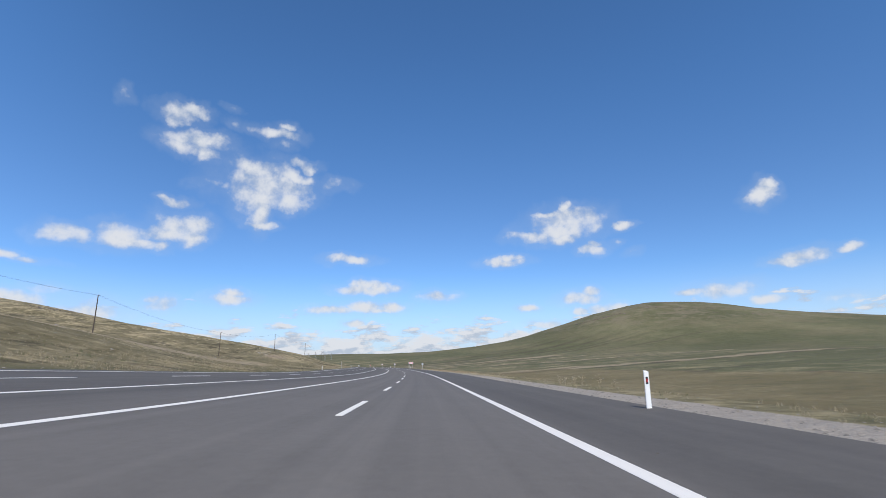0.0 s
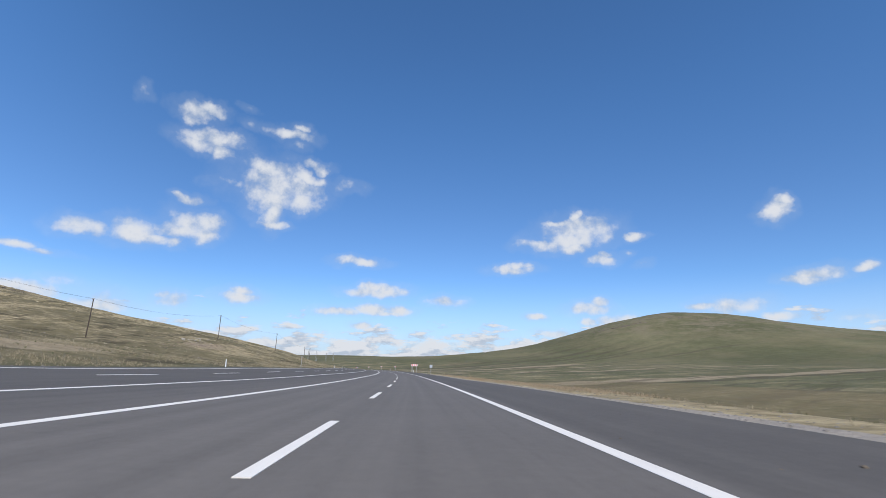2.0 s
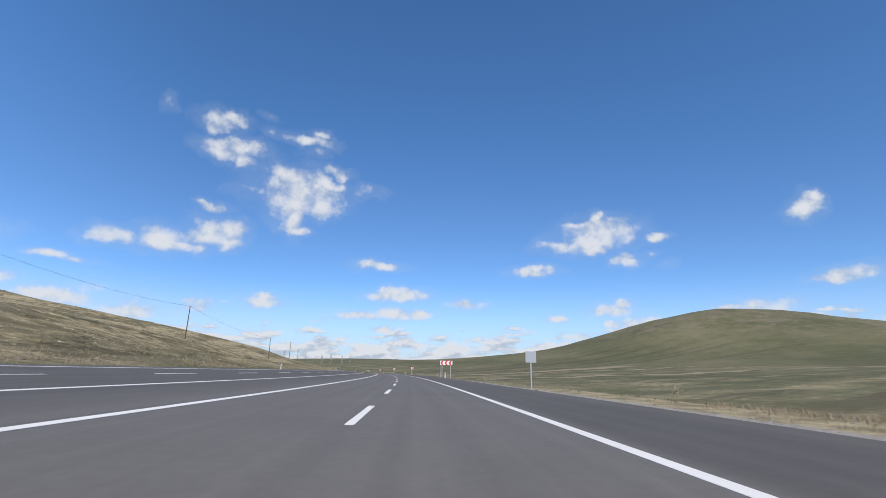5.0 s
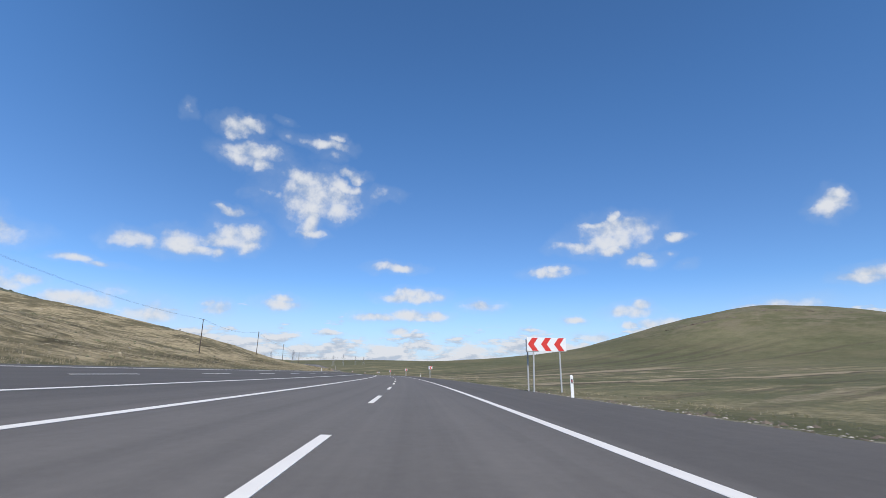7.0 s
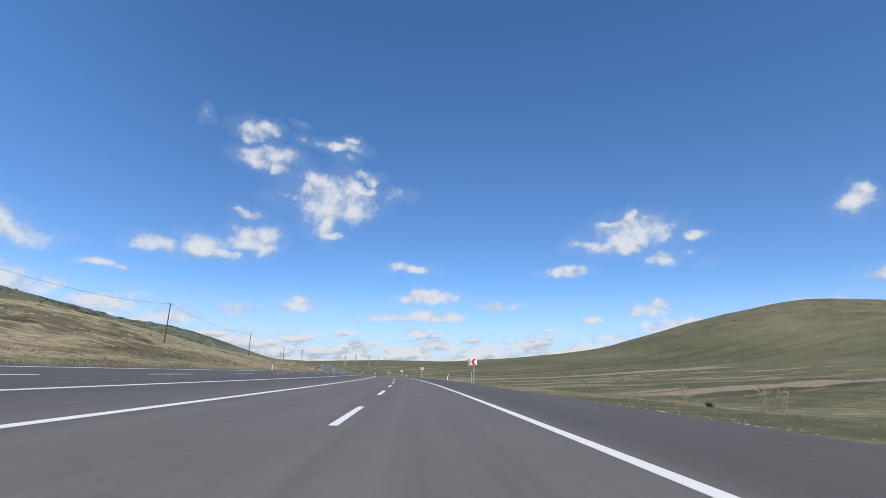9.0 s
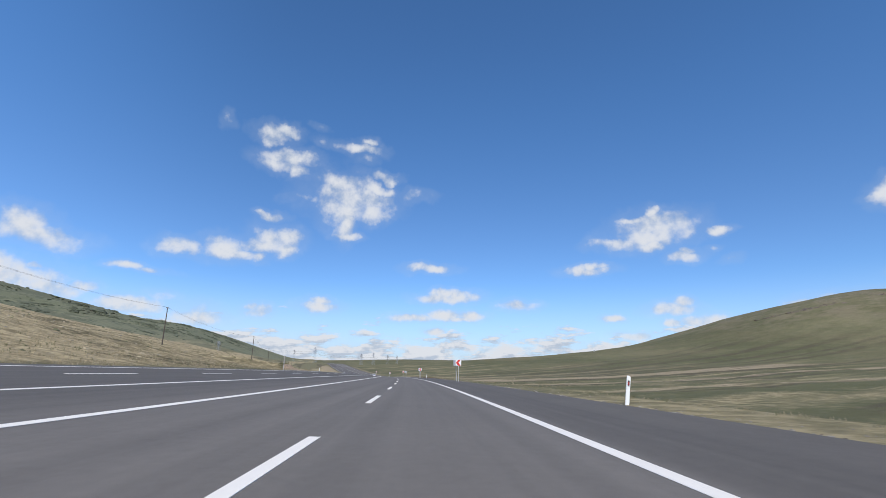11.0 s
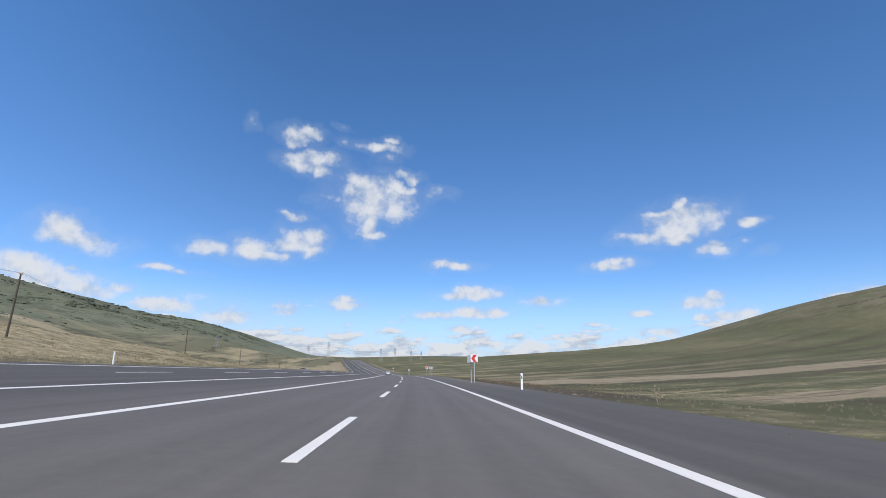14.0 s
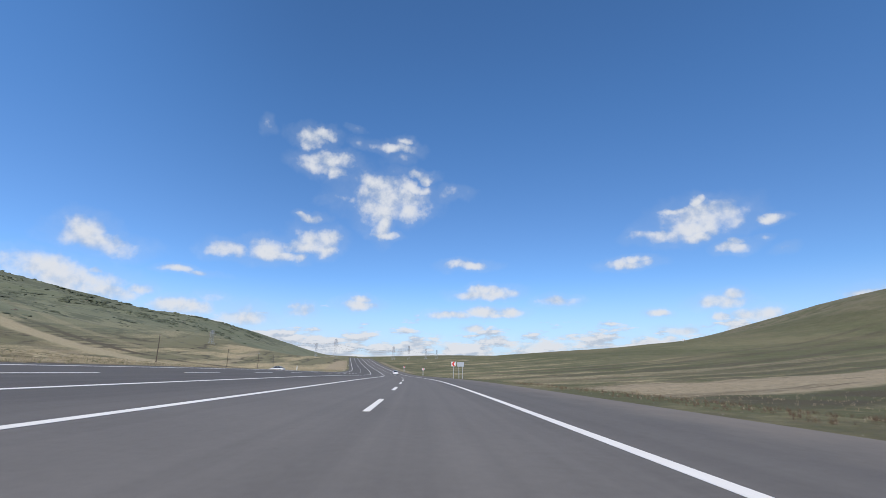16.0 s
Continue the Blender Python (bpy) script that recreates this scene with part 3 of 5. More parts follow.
def extrude(outline, depth, axis="y"):
    """A prism of an outline in x, z (or y, z), from -depth/2 to depth/2 across it."""
    bm = bmesh.new()
    put = (lambda u, v, w: (u, w, v)) if axis == "y" else (lambda u, v, w: (w, u, v))
    front = [bm.verts.new(put(u, v, -depth / 2)) for u, v in outline]
    back = [bm.verts.new(put(u, v, depth / 2)) for u, v in outline]
    bm.faces.new(front)
    bm.faces.new(back[::-1])
    for i in range(len(outline)):
        j = (i + 1) % len(outline)
        bm.faces.new((front[j], front[i], back[i], back[j]))
    bmesh.ops.recalc_face_normals(bm, faces=bm.faces)
    return bm


# ---- terrain ----
def smooth(x, a, b):
    t = np.clip((np.asarray(x, float) - a) / (b - a), 0, 1)
    return t * t * (3 - 2 * t)


def wobble(x, y, size, seed=0.0):
    """Cheap smooth roughness from a few waves, about -1 to 1."""
    u, v = x / size + seed, y / size - seed
    return (np.sin(u * 1.7 + 1.3 * np.sin(v * 1.1 + seed)) + np.sin(v * 2.3 + 1.7 * np.sin(u * 0.9)) + 0.5 * np.sin(u * 4.1 - v * 3.3 + seed)) / 2.5


ROAD_LEFT, ROAD_RIGHT = -17.7, 5.8


def road_z(s, n):
    return profile(s) + cross(s, n)


def mound(s, n, high, s0, n0, long, wide):
    return high * np.exp(-(((s - s0) / long) ** 2) - ((n - n0) / wide) ** 2)


CUT_HIGH = 0.85


def cut_share(s):
    """How high the cut face stands along the road, as a share of its full height."""
    return smooth(s, 382.5, 385) * (1 - 0.70 * smooth(s, 388.5, 391.5)) * (1 - smooth(s, 395, 399))


def land_z(s, n):
    s, n = np.asarray(s, float), np.asarray(n, float)
    m = np.abs(n)
    z = profile(s) + 0.0 * n
    # left: a dry hillside along the road that runs out, then open fields
    out = np.clip(-n - 18.5, 0, None)
    crest = np.maximum(np.interp(s, (-100, 0, 100, 200, 300, 400, 440, 470, 500, 540), (30, 30, 29.73, 21.45, 22.06, 39.5, 28.4, 7.192, 4.588, 1.346)), 0.4)
    steep = np.interp(s, (60, 130, 180, 230, 280, 320, 380, 425, 480), (0.3, 0.1449, 0.314, 0.3216, 0.2245, 0.3225, 0.2175, 0.2063, 0.1841)) * (1 + 0.08 * smooth(out, 12, 45) * smooth(s, 230, 320))
    z = z + crest * (1 - np.exp(-out * steep / np.maximum(crest, 8.0) * (1 - np.interp(s, (380, 415), (0.45, 0.70)) * (1 - smooth(out, 0, 30)))))
    z = z + cross(s, n) * (1 - smooth(out, 0, 60)) * (1 - smooth(n - 8.0, 0, 40))
    z = z - 0.022 * np.clip(out - 25, 0, 380) * smooth(s, 400, 620) * (1 - 0.6 * smooth(s, 900, 1500))
    # left: the bank is cut back to a low face of broken rock
    z = z + CUT_HIGH * cut_share(s) * smooth(out, 1.5, 2.5) * (1 - smooth(out, 9, 24))
    # left: the long dark ridge far ahead
    ridge = mound(s, n, 113.7, 1400, -890.3, 315.8, 531.8) + mound(s, n, 104.8, 976, -984.3, 779.5, 761.3) + mound(s, n, 61.09, 1701, -18.23, 382.3, 245.5)
    z = z + ridge * smooth(out, 10, 260)
    crag = smooth(out, 150, 320) * smooth(s, 600, 800)
    z = z + crag * (3.2 * wobble(s, n, 62.0, 0.8) + 2.4 * np.abs(wobble(s + 0.4 * n, n, 34.0, 2.9)) + 2.0 * wobble(s, n, 17.0, 5.1))
    # right: low ground, then the round hill and the plateau behind it
    off = np.clip(n - 8.0, 0, None)
    z = z - 1.5 * smooth(off, 0, 9) - 0.4 * smooth(off, 10, 120) * (1 - smooth(s, 700, 1000))
    z = z + 0.025 * np.clip(n - 30.0, 0, 260)
    z = z - 0.45 * smooth(n, 22, 45) * (1 - smooth(n, 140, 230)) * smooth(s, 380, 430) * (1 - smooth(s, 480, 530))
    hill = mound(s, n, 83.21, 775.4, 735.1, 271.6, 254.2) + mound(s, n, 113.5, 1187, 1060, 559.1, 239.5) + mound(s, n, 70.75, 670.8, 1600, 764.3, 509.8) + mound(s, n, 24.06, 1173, 737.6, 591.4, 426.4)
    z = z + hill * smooth(off, 20, 200)
    # far rise that closes the view
    z = z + 33.82 * smooth(s, 1250, 2300)
    rough = smooth(m, 30, 160)
    z = z + rough * (0.5 * wobble(s, n, 60.0, 0.3) + 0.3 * wobble(s, n, 19.0, 1.7)) + smooth(m, 250, 600) * (2.2 * wobble(s, n, 150.0, 4.0) + 0.9 * wobble(s, n, 48.0, 7.0))
    return z + smooth(m, 20, 30) * (0.12 * wobble(s, n, 4.0, 2.2) + 0.22 * wobble(s, n, 11.0, 6.1))


def ground_z(s, n):
    """The surface to stand things on: land beside the road, tucked under it within its edges."""
    z = land_z(s, n)
    under = smooth(n, ROAD_LEFT + 0.1, ROAD_LEFT + 1.0) * (1 - smooth(n, ROAD_RIGHT - 1.0, ROAD_RIGHT - 0.1))
    return z - 0.03 - 0.5 * under


def place(s, n, z=None):
    x, y = plan(s, n)
    if z is None:
        z = road_z(s, n) if ROAD_LEFT < n < ROAD_RIGHT else ground_z(s, n)
    return Vector((float(x), float(y), float(z)))


def facing(s, n, turn=0.0, z=None):
    """Pose on the ground: x to the road's right, y along it, turned to the left by degrees."""
    return Matrix.Translation(place(s, n, z)) @ Matrix.Rotation(float(heading_at(s)) + radians(turn), 4, "Z")


def make_ground():
    s = np.concatenate([np.arange(-300, -60, 20.0), np.arange(-60, 640, 2.5), np.arange(640, 1200, 8.0), np.arange(1200, 2600, 30.0), np.arange(2600, 4801, 150.0)])
    side = np.concatenate([np.arange(0.0, 6, 0.4), np.arange(6, 30, 1.2), np.arange(30, 90, 4.0), np.arange(90, 300, 12.0), np.arange(300, 900, 30.0)])
    right = np.concatenate([ROAD_RIGHT + side, np.arange(ROAD_RIGHT + 900, 3200, 110.0)])
    left = np.concatenate([np.arange(-1450, ROAD_LEFT - 900, 60.0), (ROAD_LEFT - side)[::-1]])
    n = np.concatenate([left, [ROAD_LEFT + 0.5, ROAD_LEFT + 1.0, -12.0, -6.0, 0.0, ROAD_RIGHT - 1.0, ROAD_RIGHT - 0.5], right])
    S, N = np.meshgrid(s, n, indexing="ij")
    X, Y = plan(S, N)
    Z = ground_z(S, N)
    rows, cols = S.shape
    verts = np.stack([X, Y, Z], -1).reshape(-1, 3)
    i = np.arange(rows * cols).reshape(rows, cols)
    faces = np.stack([i[:-1, :-1], i[:-1, 1:], i[1:, 1:], i[1:, :-1]], -1).reshape(-1, 4)
    ob = sheet("ground", verts, faces, STEPPE, smooth=True)
    me = ob.data
    uv = me.uv_layers.new(name="along")
    corner = np.zeros(len(me.loops), int)
    me.loops.foreach_get("vertex_index", corner)
    uv.data.foreach_set("uv", np.stack([S, N], -1).reshape(-1, 2)[corner].ravel())
    left_hill = smooth(-N, 15, 24) * (1 - smooth(-N, 200, 500)) * (1 - 0.6 * smooth(S, 500, 640))
    near_left = smooth(-N, 15, 20) * (1 - smooth(-N, 26, 44)) * smooth(S, 440, 520)
    verge = np.exp(-(((N - 9.5) / 9.0) ** 2)) * smooth(N, 3.0, 6.0)
    dry = (0.11 + 0.23 * smooth(S, 150, 330) + 0.26 * smooth(S, 370, 420) - 0.28 * smooth(S, 425, 455)) * left_hill * np.interp(-N, (19, 26, 32, 58, 90, 160), (0.55, 0.6, 1.2, 1.15, 0.7, 0.6)) + 0.12 * near_left + (0.30 + 0.40 * smooth(S, 40, 70) * (1 - smooth(S, 135, 165)) - 0.20 * smooth(S, 165, 200) - 0.10 * smooth(S, 380, 430)) * verge + 0.16 + 0.06 * smooth(N, 8, 20) * (1 - smooth(N, 60, 150)) + 0.06 * smooth(N, 6, 12) * (1 - smooth(N, 54, 64)) * (1 - smooth(S, 130, 200))
    gravel = smooth(N, 4.5, 5.7) * (1 - smooth(N, 6.2 + 0.7 * (1 - smooth(S, 40, 75)), 6.8 + 0.9 * (1 - smooth(S, 40, 75)))) * (1.0 - 0.85 * smooth(S, 150, 230) ) + 0.4 * smooth(-N, 17.0, 17.8) * (1 - smooth(-N, 18.4, 19.2))
    cut = 1.1 * np.exp(-(((N + 20.6) / 1.3) ** 4)) * smooth(S, 382, 385) * (1 - smooth(S, 394, 399)) + 0.95 * np.exp(-(((N + 40) / 3.2) ** 2)) * np.exp(-(((S - 158) / 9.0) ** 2)) + 0.45 * np.exp(-(((N + 39) / 3.0) ** 2)) * np.exp(-(((S - 180) / 26.0) ** 2))
    track = 1.2 * np.exp(-(((S - 97.5 + 1.9 * (-N - 27.5)) / 7.5) ** 4)) * smooth(-N, 25.5, 28) * (1 - smooth(-N, 80, 110))
    loam = 0.85 * smooth(N, 5.0, 6.0) * (1 - smooth(N, 11, 18)) * smooth(S, 384, 400) * (1 - 0.55 * smooth(S, 433, 441)) * (1 - smooth(S, 470, 500)) + 0.35 * np.exp(-(((N + 19.5) / 1.6) ** 2)) + 0.45 * smooth(-N, 18, 20) * (1 - smooth(-N, 24, 34)) * smooth(S, 425, 450) * (1 - smooth(S, 520, 560))
    bank = 0.75 * smooth(-N, 18.0, 19.5) * (1 - smooth(-N, 26, 33)) * smooth(S, 610, 650) * (1 - smooth(S, 800, 900))
    bank = bank + 0.6 * smooth(N, 6.0, 7.0) * (1 - smooth(N, 11, 16)) * smooth(S, 590, 640) * (1 - smooth(S, 840, 920))
    soil = cut + track + bank
    scrub = np.maximum(smooth(-N, 130, 230) * smooth(S - 0.6 * N, 780, 960), smooth(-N, 50, 100) * smooth(S, 1000, 1120))
    stony = smooth(Z, 45, 85) * smooth(N, 250, 400)
    for name, values in (("stony", stony), ("dry", dry), ("gravel", gravel), ("soil", soil), ("scrub", scrub), ("loam", loam)):
        me.attributes.new(name, "FLOAT", "POINT").data.foreach_set("value", np.clip(values, 0, 1).astype(np.float32).ravel())
    return tagged(ob, "grassy steppe with dry straw-coloured slopes and ploughed strips", "ground", kind="structure")


def ribbon(name, s, across, lift, material, drop=0.0):
    """A strip along the road between offsets, lying on its surface; drop: how far its edges turn down."""
    across = list(across)
    rows = []
    for n in across:
        x, y = plan(s, np.full(len(s), n))
        rows.append(np.stack([x, y, road_z(s, n) + lift], -1))
    if drop:
        rows = [rows[0] - (0, 0, drop)] + rows + [rows[-1] - (0, 0, drop)]
        across = [across[0]] + across + [across[-1]]
    grid = np.stack(rows, 1)
    i = np.arange(grid.shape[0] * grid.shape[1]).reshape(grid.shape[:2])
    faces = np.stack([i[:-1, :-1], i[:-1, 1:], i[1:, 1:], i[1:, :-1]], -1).reshape(-1, 4)
    ob = sheet(name, grid.reshape(-1, 3), faces, material)
    uv = ob.data.uv_layers.new(name="along")
    corner = np.zeros(len(ob.data.loops), int)
    ob.data.loops.foreach_get("vertex_index", corner)
    flat = np.stack(np.meshgrid(s, across, indexing="ij"), -1).reshape(-1, 2)
    uv.data.foreach_set("uv", flat[corner].ravel())
    return ob


make_ground()
ROAD_S = np.arange(-60, 1200, 2.5)
road = ribbon("road", ROAD_S, np.linspace(ROAD_LEFT, ROAD_RIGHT, 48), 0.0, ASPHALT, drop=0.14)
tagged(road, "wide new dark grey asphalt highway curving between hills", "road", kind="structure")

EDGE, DASH, INNER, FAR_INNER, FAR_DASH, FAR_EDGE = 2.47, -1.21, -4.84, -8.9, -12.6, -16.3
for name, n, wide, lift in (("edge_line", EDGE, 0.20, 0.005), ("edge_line", INNER, 0.22, 0.005), ("edge_line", FAR_INNER, 0.22, 0.005), ("edge_line", FAR_EDGE, 0.22, 0.005)):
    line = ribbon(name, ROAD_S, (n - wide / 2, n + wide / 2), lift, PAINT, drop=0.004)
    line.parent = road


def surface_z(s, n):
    """Height of the built road surface, straight between its rows."""
    i = min(max(int((s + 60) // 2.5), 0), len(ROAD_S) - 2)
    return float(np.interp(s, ROAD_S[i:i + 2], [road_z(ROAD_S[i], n), road_z(ROAD_S[i + 1], n)]))


def make_dashes(n, first, count, step=12.0, long=4.6, wide=0.16):
    mesh = None
    for i in range(count):
        s = first + i * step
        a = Vector((*map(float, plan(s, n)), surface_z(s, n) + 0.004))
        b = Vector((*map(float, plan(s + long, n)), surface_z(s + long, n) + 0.004))
        if mesh is None:
            bm = box((wide, long, 0.008), (0, 0, 0.001))
            ob = part("lane_dash", bm, PAINT, road)
            mesh = ob.data
        else:
            ob = new("lane_dash", mesh)
            ob.parent = road
        ahead = (b - a).normalized()
        right = Vector((*map(float, plan(s, n + 0.1)), surface_z(s, n + 0.1))) - Vector((*map(float, plan(s, n - 0.1)), surface_z(s, n - 0.1)))
        side = (right - ahead * right.dot(ahead)).normalized()
        m = Matrix((side, ahead, side.cross(ahead))).transposed().to_4x4()
        m.translation = (a + b) / 2
        ob.matrix_local = m


make_dashes(DASH, -48.5, 90)
make_dashes(FAR_DASH, -20.0 - 12 * 2, 90)

# ---- signs and posts ----
def chevron_outline(w, h, x0=0.0):
    """An arrow head that points to the left."""
    return [(x0 + 0.36 * w, h / 2), (x0 + 0.02 * w, 0.0), (x0 + 0.36 * w, -h / 2), (x0 - 0.08 * w, -h / 2), (x0 - 0.42 * w, 0.0), (x0 - 0.08 * w, h / 2)][::-1]


def add_panel(parent, size, at, turn, front, arrows=0, name="panel", label=""):
    """A sheet panel with rolled edges, facing the coming traffic (-y) when turn is 0."""
    w, h = size
    panel = part(name, box((w, 0.024, h), bevel=0.006), front, parent, label)
    panel.matrix_local = Matrix.Translation(at) @ Matrix.Rotation(radians(turn), 4, "Z")
    for i in range(arrows):
        step = w / arrows
        arrow = part("arrow", extrude(chevron_outline(min(step, h), h * 0.96, -w / 2 + step * (i + 0.5)), 0.004), SIGN_RED, panel, "red chevron arrow")
        arrow.location = (0, -0.0155, 0)
    if front in (SHEET, WEATHERED):
        return panel
    rail = part("rail", box((w * 0.9, 0.03, 0.04), (0, 0.028, h * 0.22)), ZINC, panel)
    copy = new("rail", rail.data)
    copy.parent, copy.location = panel, (0, 0, -h * 0.44)
    return panel


def steel_post(parent, at, high, lean=0.0):
    """A U section of galvanised steel, open to the back."""
    u = [(-0.035, -0.02), (0.035, -0.02), (0.035, 0.03), (0.027, 0.03), (0.027, -0.012), (-0.027, -0.012), (-0.027, 0.03), (-0.035, 0.03)]
    bm = bmesh.new()
    low, top = [bm.verts.new((x, y, -0.45)) for x, y in u], [bm.verts.new((x, y, high)) for x, y in u]
    bm.faces.new(low[::-1])
    bm.faces.new(top)
    for i in range(8):
        j = (i + 1) % 8
        bm.faces.new((low[i], low[j], top[j], top[i]))
    bmesh.ops.recalc_face_normals(bm, faces=bm.faces)
    post = part("post", bm, ZINC, parent)
    post.matrix_local = Matrix.Translation(at) @ Matrix.Rotation(radians(lean), 4, "Y")
    return post


def triple_chevron_sign(m):
    sign = tagged(new("chevron_board"), "white board with three red arrows on grey steel posts", "road sign")
    add_panel(sign, (1.98, 0.66), (0.68, -0.04, 2.28), 0, SIGN_WHITE, 3, "board", "white board with three red chevrons")
    steel_post(sign, (0.0, 0, 0), 2.58, 0.8)
    steel_post(sign, (1.36, 0, 0), 2.58, -0.6)
    steel_post(sign, (-0.12, 0.62, 0), 2.62)
    add_panel(sign, (0.66, 0.66), (0.14, 0.67, 2.26), 172, SHEET, 0, "rear_panel", "grey back of a panel")
    sign.matrix_world = m
    return sign


def chevron_sign(m, turn=0.0):
    sign = tagged(new("chevron_sign"), "white square sign with one red arrow beside a grey panel back", "road sign", "chevron signs along the bend")
    add_panel(sign, (0.63, 0.63), (0.0, -0.04, 2.0), turn, SIGN_WHITE, 1, "front_panel", "white panel with a red chevron")
    steel_post(sign, (0.0, 0, 0), 2.26, 0.7)
    steel_post(sign, (-0.17, 0.55, 0), 2.2, -0.4)
    add_panel(sign, (0.63, 0.63), (-0.19, 0.60, 1.97), 150, SHEET, 0, "rear_panel", "bare grey back of a second panel")
    sign.matrix_world = m
    return sign


triple_chevron_sign(facing(212.6, 5.95))
first = chevron_sign(facing(350.9, 5.42))
for s, n, turn in ((290.0, 6.5, -2), (420.0, 5.07, 3), (584.6, 7.4, -4), (660.0, 7.4, 0)):
    copy_thing(first, facing(s, n, turn))


def panel_back_sign(m, label, size, high):
    sign = tagged(new("traffic_sign"), label, "road sign")
    add_panel(sign, size, (0, -0.04, high), 0, SHEET, 0, "panel", "pale grey panel back")
    steel_post(sign, (0, 0, 0), high + size[1] / 2)
    sign.matrix_world = m
    return sign


panel_back_sign(facing(162.0, 6.5, 4), "pale grey square sign on one steel post by the verge", (0.62, 0.62), 1.72)
pair = tagged(new("double_sign"), "two sign panels side by side on a pair of steel posts", "road sign")
add_panel(pair, (0.62, 0.62), (0, -0.04, 1.96), 12, SIGN_WHITE, 1, "front_panel", "white panel with a red chevron")
add_panel(pair, (0.95, 0.6), (1.0, 0.0, 1.92), 172, SHEET, 0, "rear_panel", "grey panel back")
for x, y in ((0.0, 0.0), (0.75, 0.04), (1.25, 0.04)):
    steel_post(pair, (x, y, 0), 2.2)
pair.matrix_world = facing(500.1, 5.7)
for s, n in ((144.2, -18.2), (374.15, -18.74)):
    edge = tagged(new("edge_on_sign"), "narrow pale sign panel seen nearly edge-on beside dry grass", "road sign", "signs for oncoming traffic")
    add_panel(edge, (0.22, 1.10), (0.06, -0.07, 1.55), 52, WEATHERED, 0, "panel", "weathered pale panel")
    steel_post(edge, (0, 0, 0), 2.1, 2.0)
    edge.matrix_world = facing(s, n)


def delineator(m):
    post = tagged(new("delineator_post"), "white plastic roadside marker post with a dark reflector slot", "marker post", "marker posts along the road")
    outline = [(-0.06, -0.03), (0.06, -0.03), (0.035, 0.05), (-0.035, 0.05)]
    bm = bmesh.new()
    low, top = [bm.verts.new((x, y, -0.3)) for x, y in outline], [bm.verts.new((x * 0.94, y * 0.94, 0.80 + 0.35 * y)) for x, y in outline]
    bm.faces.new(low[::-1])
    bm.faces.new(top)
    for i in range(4):
        j = (i + 1) % 4
        bm.faces.new((low[i], low[j], top[j], top[i]))
    bmesh.ops.recalc_face_normals(bm, faces=bm.faces)
    bmesh.ops.bevel(bm, geom=list(bm.edges), offset=0.006, segments=1, affect="EDGES")
    shaft = part("shaft", bm, POST_WHITE, post)
    slot = part("slot", box((0.052, 0.008, 0.16), (0, -0.032, 0.60), 0.002), BLACK, shaft, "black slot")
    part("reflector", box((0.034, 0.006, 0.075), (0, -0.038, 0.60), 0.002), REFLECT, shaft, "small red reflector")
    post.matrix_world = m
    return post


stake = delineator(facing(206.7, 5.82))
for s, n, lean in ((12.4, 5.48, 1.5), (311.0, 6.1, 9), (403.2, 5.3, 1)):
    copy_thing(stake, facing(s, n) @ Matrix.Rotation(radians(lean), 4, "Y"))
for s, lean in ((106, 0), (209.7, -2), (314, 2), (409.4, 0), (514, 0), (612, 3), (712, 1)):
    copy_thing(stake, facing(s, -18.35, 180) @ Matrix.Rotation(radians(lean), 4, "Y"))


# ---- power lines ----
def utility_pole(m, lean, high=5.9):
    pole = tagged(new("utility_pole"), "thin dark weathered wooden power pole on a grassy slope", "utility pole", "poles along the hillside")
    bm = bmesh.new()
    for i in range(5):
        a, b = i / 5, (i + 1) / 5
        rod((0.02 * math.sin(a * 3), 0, a * (high + 0.8) - 0.8), (0.02 * math.sin(b * 3), 0, b * (high + 0.8) - 0.8), 0.10 - 0.035 * a, 0.10 - 0.035 * b, 10, bm)
    part("shaft", bm, WOOD, pole)
    part("bracket", rod((-0.16, 0, high - 0.14), (0.16, 0, high - 0.14), 0.022), ZINC, pole)
    for x in (-0.15, 0.15):
        bm = rod((x, 0, high - 0.12), (x, 0, high + 0.10), 0.02)
        for z in (0.0, 0.05, 0.10):
            rod((x, 0, high - 0.02 + z), (x, 0, high + 0.01 + z), 0.05, 0.035, 10, bm)
        part("insulator", bm, PORCELAIN, pole)
    pole.matrix_world = m @ Matrix.Rotation(radians(lean), 4, "Y")
    return pole


POLES = [(-26, -50, 0), (28, -50, -1), (80, -49.5, 0.5), (133.8, -48.8, 1), (179, -44.2, 0), (228.1, -39.7, 1), (277.3, -35, -0.5), (318.9, -35.5, 0.8), (377.1, -38.3, 0), (425.5, -37.4, 0.4), (482.1, -44.9, -1), (528.7, -47, 0.6), (578.7, -49.3, 0), (626, -51, 0), (674, -53, -1)]
tops = []
made = None
for s, n, lean in POLES:
    m = facing(s, n)
    if made is None:
        made = utility_pole(m, lean)
    else:
        copy_thing(made, m @ Matrix.Rotation(radians(lean), 4, "Y"))
    tops.append((m @ Matrix.Rotation(radians(lean), 4, "Y")).to_3x3() @ Vector((0, 0, 5.95)) + m.translation)


